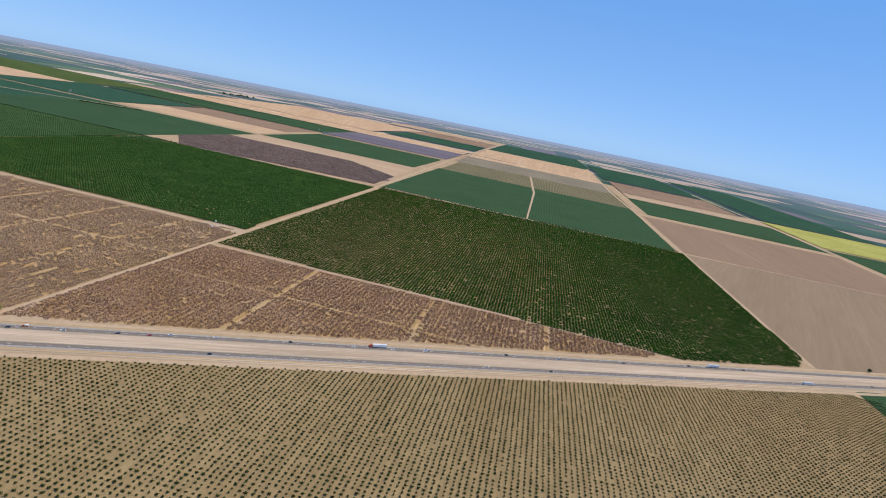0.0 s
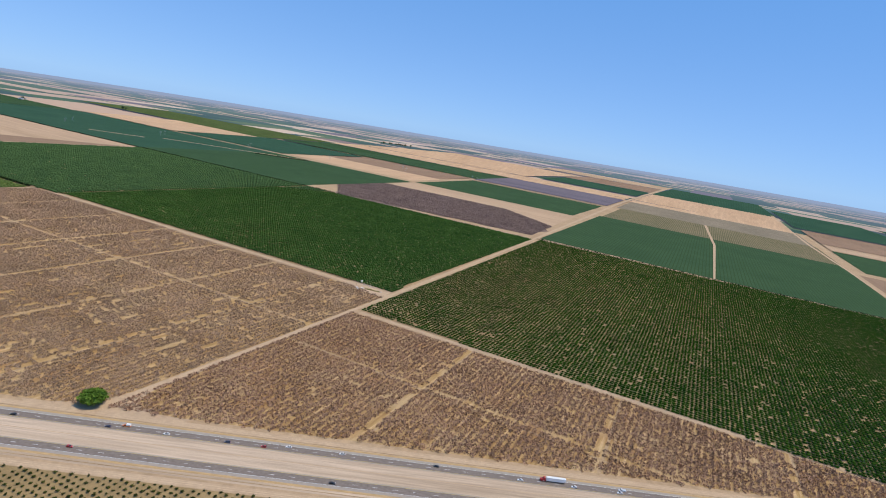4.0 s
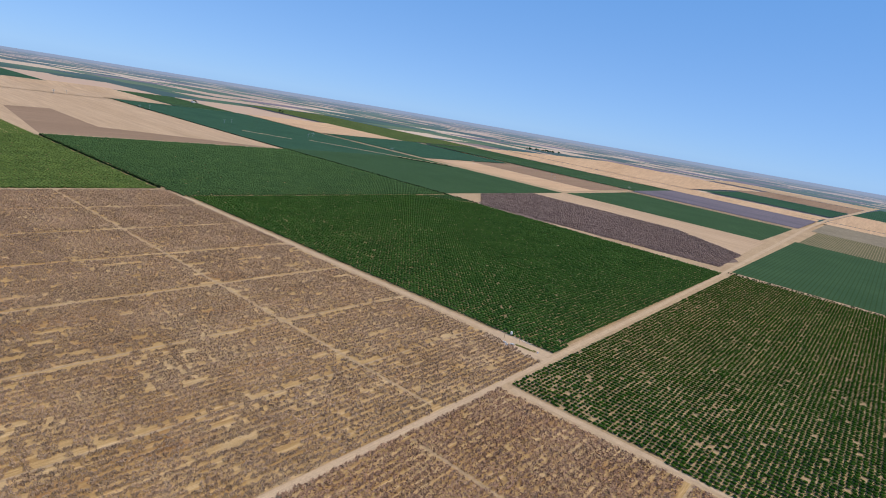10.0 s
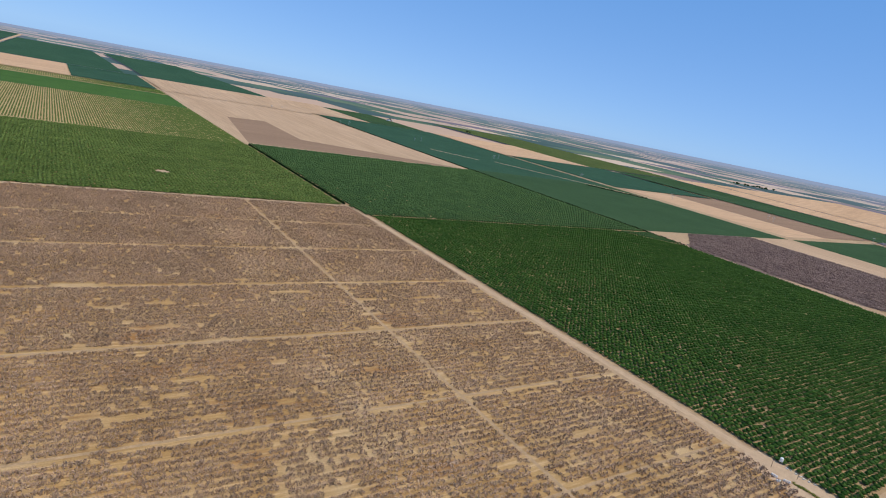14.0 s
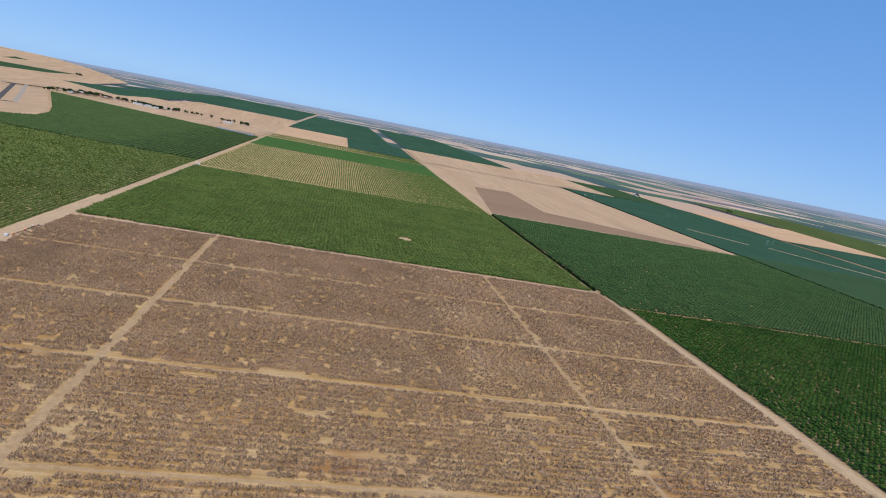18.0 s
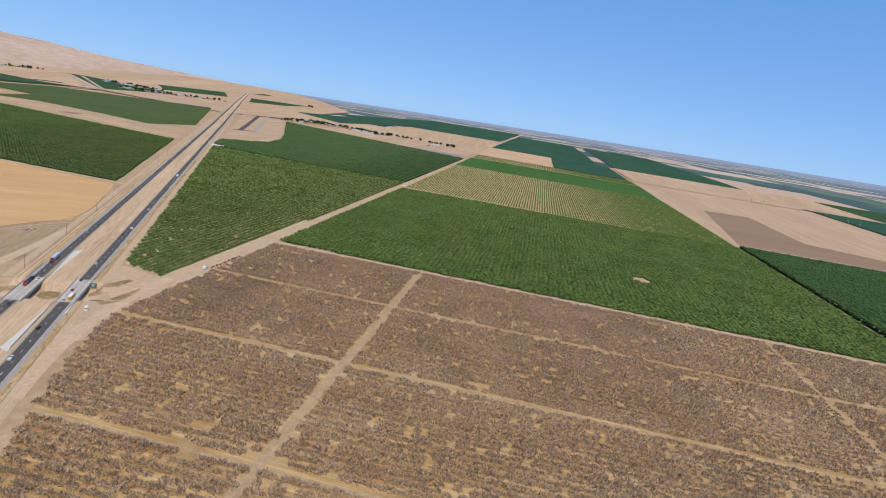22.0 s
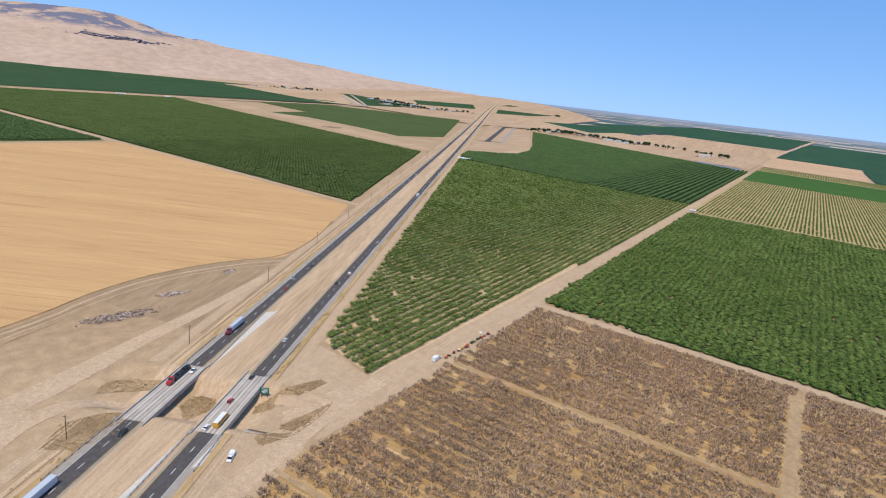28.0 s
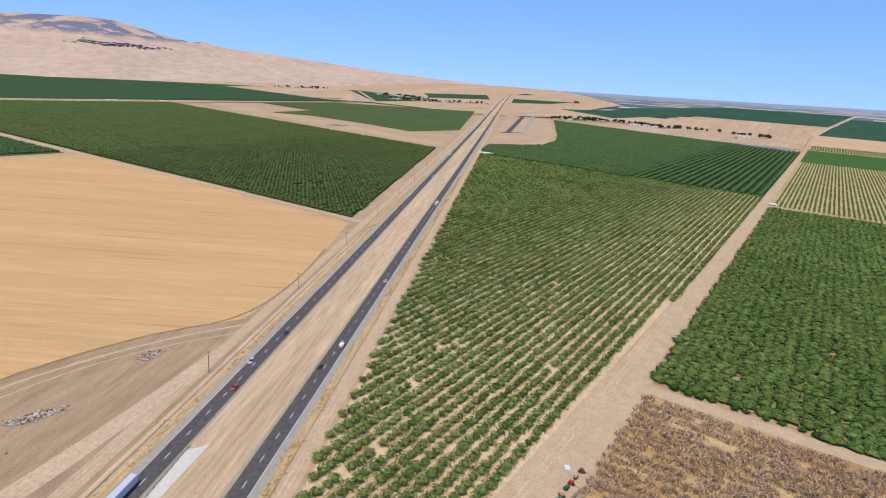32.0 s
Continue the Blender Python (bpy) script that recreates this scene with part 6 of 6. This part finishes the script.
polygon("pond", [(-2735, -855), (-2690, -680), (-2790, -690), (-2850, -850)], plain("still grey-violet water", (0.20, 0.19, 0.22), 0.5, 0.5, 0, 0.1, 0.02), 0.55, "shallow grey-violet pond", "pond")
polygon("field", [(-1058, -176), (-1042, -172), (-1030, -186), (-1040, -198), (-1060, -192)], DIRT, 0.6, "bald sandy spot in the orchard", "ground")
polygon("field", [(-3330, -4020), (-3700, -4085), (-4300, -4050), (-4000, -3900)], PALE, 0.7, "pale yard of the hill farm", "ground")
ribbon("road", [(-3002, -2664), (-3891, -3615)], 22, SHOULDER, 3.9, "pale side road towards the hills", "road")
ribbon("road", [(-3081, -2672), (-4281, -3862)], 22, SHOULDER, 3.9, "pale side road towards the hills", "road")
polygon("field", ragged([(-1775, -1755), (-1800, -1715), (-1850, -1735), (-1825, -1790)], 4, 15), BROWN, 0.6, "dark scraped hollow in the dry ground", "ground")
ribbon("dirt_road", [(-1050, -2610), (-1850, -2600), (-2700, -2680), (-3050, -2690)], [45, 45, 30, 20], TAN, 0.5, "wide pale dirt road below the orchard")


def pump_station():
    g = thing("water_tank", "white water tank on a steel stand by the orchard", "water tank")
    bm = bmesh.new()
    rod(bm, (0, 0, 2.2), (0, 0, 5.0), 1.35, 1.35, 18)
    rod(bm, (0, 0, 5.0), (0, 0, 5.5), 1.35, 0.3, 18)
    part("tank", bm, WHITE, g, "white tank with a domed lid")
    for a in range(4):
        bm = bmesh.new()
        c, s = math.cos(a * 1.571 + 0.785), math.sin(a * 1.571 + 0.785)
        rod(bm, (c * 1.5, s * 1.5, 0), (c * 1.1, s * 1.1, 2.3), 0.1, 0.1, 6)
        part("leg", bm, STEEL, g)
    stand(g, -74, 119)
    for k, (x, y, n) in enumerate(((-66, 93, 3), (-58, 96, 3), (-61, 89, 2))):
        f = thing("filter_unit", "white irrigation filter tanks on a rusty skid", "filter unit", "irrigation filters")
        bm = bmesh.new()
        box(bm, 0, 0, 0, n * 1.7, 1.4, 0.3)
        part("skid", bm, plain("rusty steel", (0.25, 0.13, 0.08), 0.8), f, "rusty skid") if k == 0 else part("skid", bm, bpy.data.materials["rusty steel"], f)
        for i in range(n):
            bm = bmesh.new()
            rod(bm, ((i - n / 2 + 0.5) * 1.6, 0, 0.3), ((i - n / 2 + 0.5) * 1.6, 0, 1.9), 0.65, 0.65, 14)
            rod(bm, ((i - n / 2 + 0.5) * 1.6, 0, 1.9), ((i - n / 2 + 0.5) * 1.6, 0, 2.2), 0.65, 0.2, 14)
            part("filter_tank", bm, WHITE, f)
        bm = bmesh.new()
        rod(bm, (-n, 0.9, 0.6), (n, 0.9, 0.6), 0.14, 0.14, 8)
        part("pipe", bm, STEEL, f)
        stand(f, x, y, 0.4 * k)
    c = thing("control_cabinet", "small white electric cabinet beside the track", "cabinet")
    bm = bmesh.new()
    box(bm, 0, 0, 0, 1.2, 0.8, 1.9)
    bmesh.ops.bevel(bm, geom=bm.edges[:], offset=0.04, segments=1, affect="EDGES")
    part("body", bm, WHITE, c)
    bm = bmesh.new()
    box(bm, 0.61, 0, 0.2, 0.03, 0.7, 1.5)
    part("door", bm, SILVER, c)
    stand(c, -29, 103)
    for x, y in ((-57, 110), (-22, 119), (-74, 104)):
        copied(first_pole, x, y, 1.2)
    rg = np.random.default_rng(8)
    u = rg.random(60)
    planted("bushes", -56 + 24 * u, 100 + 3.5 * u + rg.normal(0, 0.8, 60), 1.2, 1.1, LEAF_MID, canopy("yellow-green weeds", (0.13, 0.15, 0.03), (0.24, 0.23, 0.06)), 9, "low yellow-green weeds round the drain ditch", "bushes")
    polygon("pavement", ragged([(-94, 86), (-70, 86), (-26, 84), (-16, 92), (-18, 121), (-92, 124)], 0.9, 4.0), DIRT, 0.55, "bare beaten ground round the pump", "ground")
    polygon("pavement", ragged([(-76, 88), (-66, 86), (-60, 92), (-62, 99), (-74, 98)], 0.4, 2.0), TRACK, 0.62, "pale pad under the irrigation filters", "pavement")
    polygon("ditch", ragged(rounded([(-57, 100), (-52, 104), (-40, 105), (-31, 103), (-33, 99), (-46, 99), (-57, 100)], 2)[:-1], 0.3, 2.0), BANK, 0.66, "shallow weedy drain ditch", "ditch")
    for k in range(7):
        b = thing("concrete_block", "pale concrete block lying by the orchard edge", "block", "blocks by the pump")
        bm = bmesh.new()
        box(bm, 0, 0, -0.1, rg.uniform(1.2, 2.2), rg.uniform(0.8, 1.3), rg.uniform(0.7, 1.2))
        bmesh.ops.bevel(bm, geom=bm.edges[:], offset=0.06, segments=1, affect="EDGES")
        part("body", bm, PALE, b)
        stand(b, -68 + k * 3.4 + rg.normal(0, 0.5), 116.5 + rg.normal(0, 0.6), rg.uniform(0, 3), 0.17)


pump_station()

# ---- vehicles and implements beside the dirt road ----
stand(make_van("box_van", "white box van parked on the dirt road", WHITE, "van", "parked vehicles"), -733, -646.5, math.pi + 0.05, 0.16, K * 1.3)
stand(make_van("box_truck", "white box truck parked on the bank by the bridge", WHITE, "truck", "parked vehicles"), -597, -658, 0.6, 0.12, K)


def old_barrier(x, y, turn):
    g = thing("concrete_barrier", "low weathered concrete barrier on the bank by the bridge", "barrier")
    bm = bmesh.new()
    profile(bm, [(-5.5, 0), (-5.5, 0.9), (-4.6, 1.15), (4.4, 1.1), (5.5, 0.8), (5.5, 0)], 0.5, 0.1)
    part("wall", bm, CONCRETE, g)
    bm = bmesh.new()
    box(bm, 0, 0, -0.2, 11.6, 1.3, 0.35)
    part("footing", bm, DECK, g)
    bm = bmesh.new()
    box(bm, 0.3, 0, 1.1, 8.6, 0.7, 0.1)
    part("coping", bm, TIMBER, g, "dark timber coping")
    return stand(g, x, y, turn, 0.1)


old_barrier(-617, -666, 1.99)


def plastic_sheet(x, y):
    g = np.random.default_rng(5)
    u, v = np.meshgrid(np.linspace(-1.4, 1.4, 9), np.linspace(-0.9, 0.9, 7), indexing="ij")
    z = 0.06 + 0.22 * g.random(u.shape) * (1 - (u / 1.6) ** 2)
    me = mesh_from("plastic_sheet", np.stack([u + g.normal(0, 0.06, u.shape), v + g.normal(0, 0.06, u.shape), z], -1).reshape(-1, 3), quads(9, 7), plain("pale blue-white plastic", (0.66, 0.72, 0.76), 0.4, 0.4))
    ob = tagged(new("plastic_sheet", me), "crumpled pale plastic sheet lying on the dirt road", "plastic sheet")
    return stand(ob, x, y, 0.6, 0.16)


plastic_sheet(-789, -647.5)


def implement(mat, seed):
    g = thing("farm_implement", "small " + seed[0] + " orchard implement standing in a row", "implement", "implements along the orchard")
    bm = bmesh.new()
    box(bm, 0, 0, 0.55, 2.6, 1.3, 0.18)
    part("frame", bm, BLACK, g)
    bm = bmesh.new()
    if seed[1]:
        rod(bm, (-0.9, 0, 1.25), (0.8, 0, 1.25), 0.62, 0.62, 12)
    else:
        box(bm, -0.1, 0, 0.73, 1.7, 1.25, 1.05, 0, 0.8)
    part("hopper", bm, mat, g)
    bm = bmesh.new()
    rod(bm, (1.2, 0, 0.6), (2.3, 0, 0.45), 0.09, 0.07, 6)
    part("hitch", bm, BLACK, g)
    wheels(g, (-0.4,), 1.7, 0.42, 0.25)
    return g


TAN_PAINT = paint("tan", (0.5, 0.36, 0.2))
GREEN_PAINT = paint("dark green", (0.04, 0.12, 0.05))
for k, (x, y, mat, word) in enumerate(((-739, -643.6, ORANGE_PAINT, "orange"), (-743, -644, TAN_PAINT, "tan"), (-748, -643.6, MAROON, "maroon"), (-753, -643, TAN_PAINT, "tan"), (-757, -643, BUS_YELLOW, "yellow"), (-760.5, -642.4, RED, "red"), (-764, -643, ORANGE_PAINT, "orange"), (-769, -643, GREEN_PAINT, "dark green"), (-772.5, -643, TAN_PAINT, "tan"), (-777, -643, GREEN_PAINT, "dark green"), (-780.5, -642.6, RED, "red"), (-785, -642.6, TAN_PAINT, "tan"), (-789.5, -642, MAROON, "maroon"))):
    stand(implement(mat, (word, k % 2)), x, y, (k * 1.7) % 3.1, 0.06)

# ---- debris heaps ----
ASH = canopy("burnt rubble", (0.165, 0.110, 0.088), (0.680, 0.575, 0.490), 1.0, (0.7, 1.25))
rg = np.random.default_rng(12)
CHIPS = []
for _ in range(6):
    v = ICO_V * rg.uniform(0.4, 1.0, (len(ICO_V), 1)) * [1.5, 0.6, 0.4]
    CHIPS.append((v + [0, 0, 0.2], ICO_F))
ASH_SOIL = soil("ash-stained earth", (0.250, 0.165, 0.115), (0.430, 0.300, 0.195), 0.12, 0.8)
for k, (x, y, long, wide, n) in enumerate(((-740, -844, 7, 4, 130), (-683, -829, 12, 4.5, 260), (-640, -816, 24, 7, 700))):
    ring = [(math.cos(q) * long * rg.uniform(0.7, 1.15), math.sin(q) * wide * rg.uniform(0.65, 1.2)) for q in np.linspace(0, 6.1, 22)]
    polygon("ash_patch", ragged([(x + u * 0.97 + w * 0.2, y - u * 0.2 + w * 0.97) for u, w in ring], 0.4, 1.5), ASH_SOIL, 0.6, "dark ash stain on the bare earth", "ground", 6)
    u, w = rg.normal(0, 0.36, n) * long, rg.normal(0, 0.36, n) * wide
    u, w = u + 1.2 * np.sin(w * 1.1), w + 0.9 * np.sin(u * 0.55)
    planted("debris_heap", x + u * 0.97 + w * 0.2, y - u * 0.2 + w * 0.97, 0.62, 0.4, CHIPS, ASH, 50 + k, "heap of grey and white burnt rubble", "debris", 0.7, 0.15)


# ---- power line towers ----
PYLON_STEEL = plain("grey lattice steel", (0.34, 0.37, 0.37), 0.6, 0.3, 0.2)


def make_pylon():
    g = thing("pylon", "pale steel lattice power line tower", "pylon", "power line towers")
    for sx in (-1, 1):
        for sy in (-1, 1):
            bm = bmesh.new()
            rod(bm, (sx * 4, sy * 4, 0), (sx * 0.9, sy * 0.9, 26), 0.22, 0.16, 5)
            rod(bm, (sx * 0.9, sy * 0.9, 26), (0, 0, 36), 0.16, 0.1, 5)
            part("leg", bm, PYLON_STEEL, g)
    bm = bmesh.new()
    for z0, z1, w0, w1 in ((0, 9, 4, 2.95), (9, 18, 2.95, 1.85), (18, 26, 1.85, 0.9)):
        for sy in (-1, 1):
            rod(bm, (-w0, sy * w0, z0), (w1, sy * w1, z1), 0.1, 0.1, 4)
            rod(bm, (w0, sy * w0, z0), (-w1, sy * w1, z1), 0.1, 0.1, 4)
            rod(bm, (sy * w0, -w0, z0), (sy * w1, w1, z1), 0.1, 0.1, 4)
    part("bracing", bm, PYLON_STEEL, g)
    for z, w in ((24, 8), (28, 10), (32, 7)):
        bm = bmesh.new()
        rod(bm, (0, -w, z), (0, w, z), 0.25, 0.25, 5)
        rod(bm, (0, -w, z), (0, 0, z + 2), 0.12, 0.12, 4)
        rod(bm, (0, w, z), (0, 0, z + 2), 0.12, 0.12, 4)
        arm = part("crossarm", bm, PYLON_STEEL, g)
        for e in (-1, 1):
            bm = bmesh.new()
            rod(bm, (0, e * w, z - 2.2), (0, e * w, z), 0.25, 0.25, 6)
            part("insulator", bm, WHITE, arm)
    return g


first_pylon = None
for k in range(8):
    for off in (0, 1):
        x, y = -3080 + 318 * k + off * 60, 690 + 258 * k - off * 75
        if first_pylon is None:
            first_pylon = stand(make_pylon(), x, y, 2.25, scale=K * 0.6)
        else:
            copied(first_pylon, x, y, 2.25)
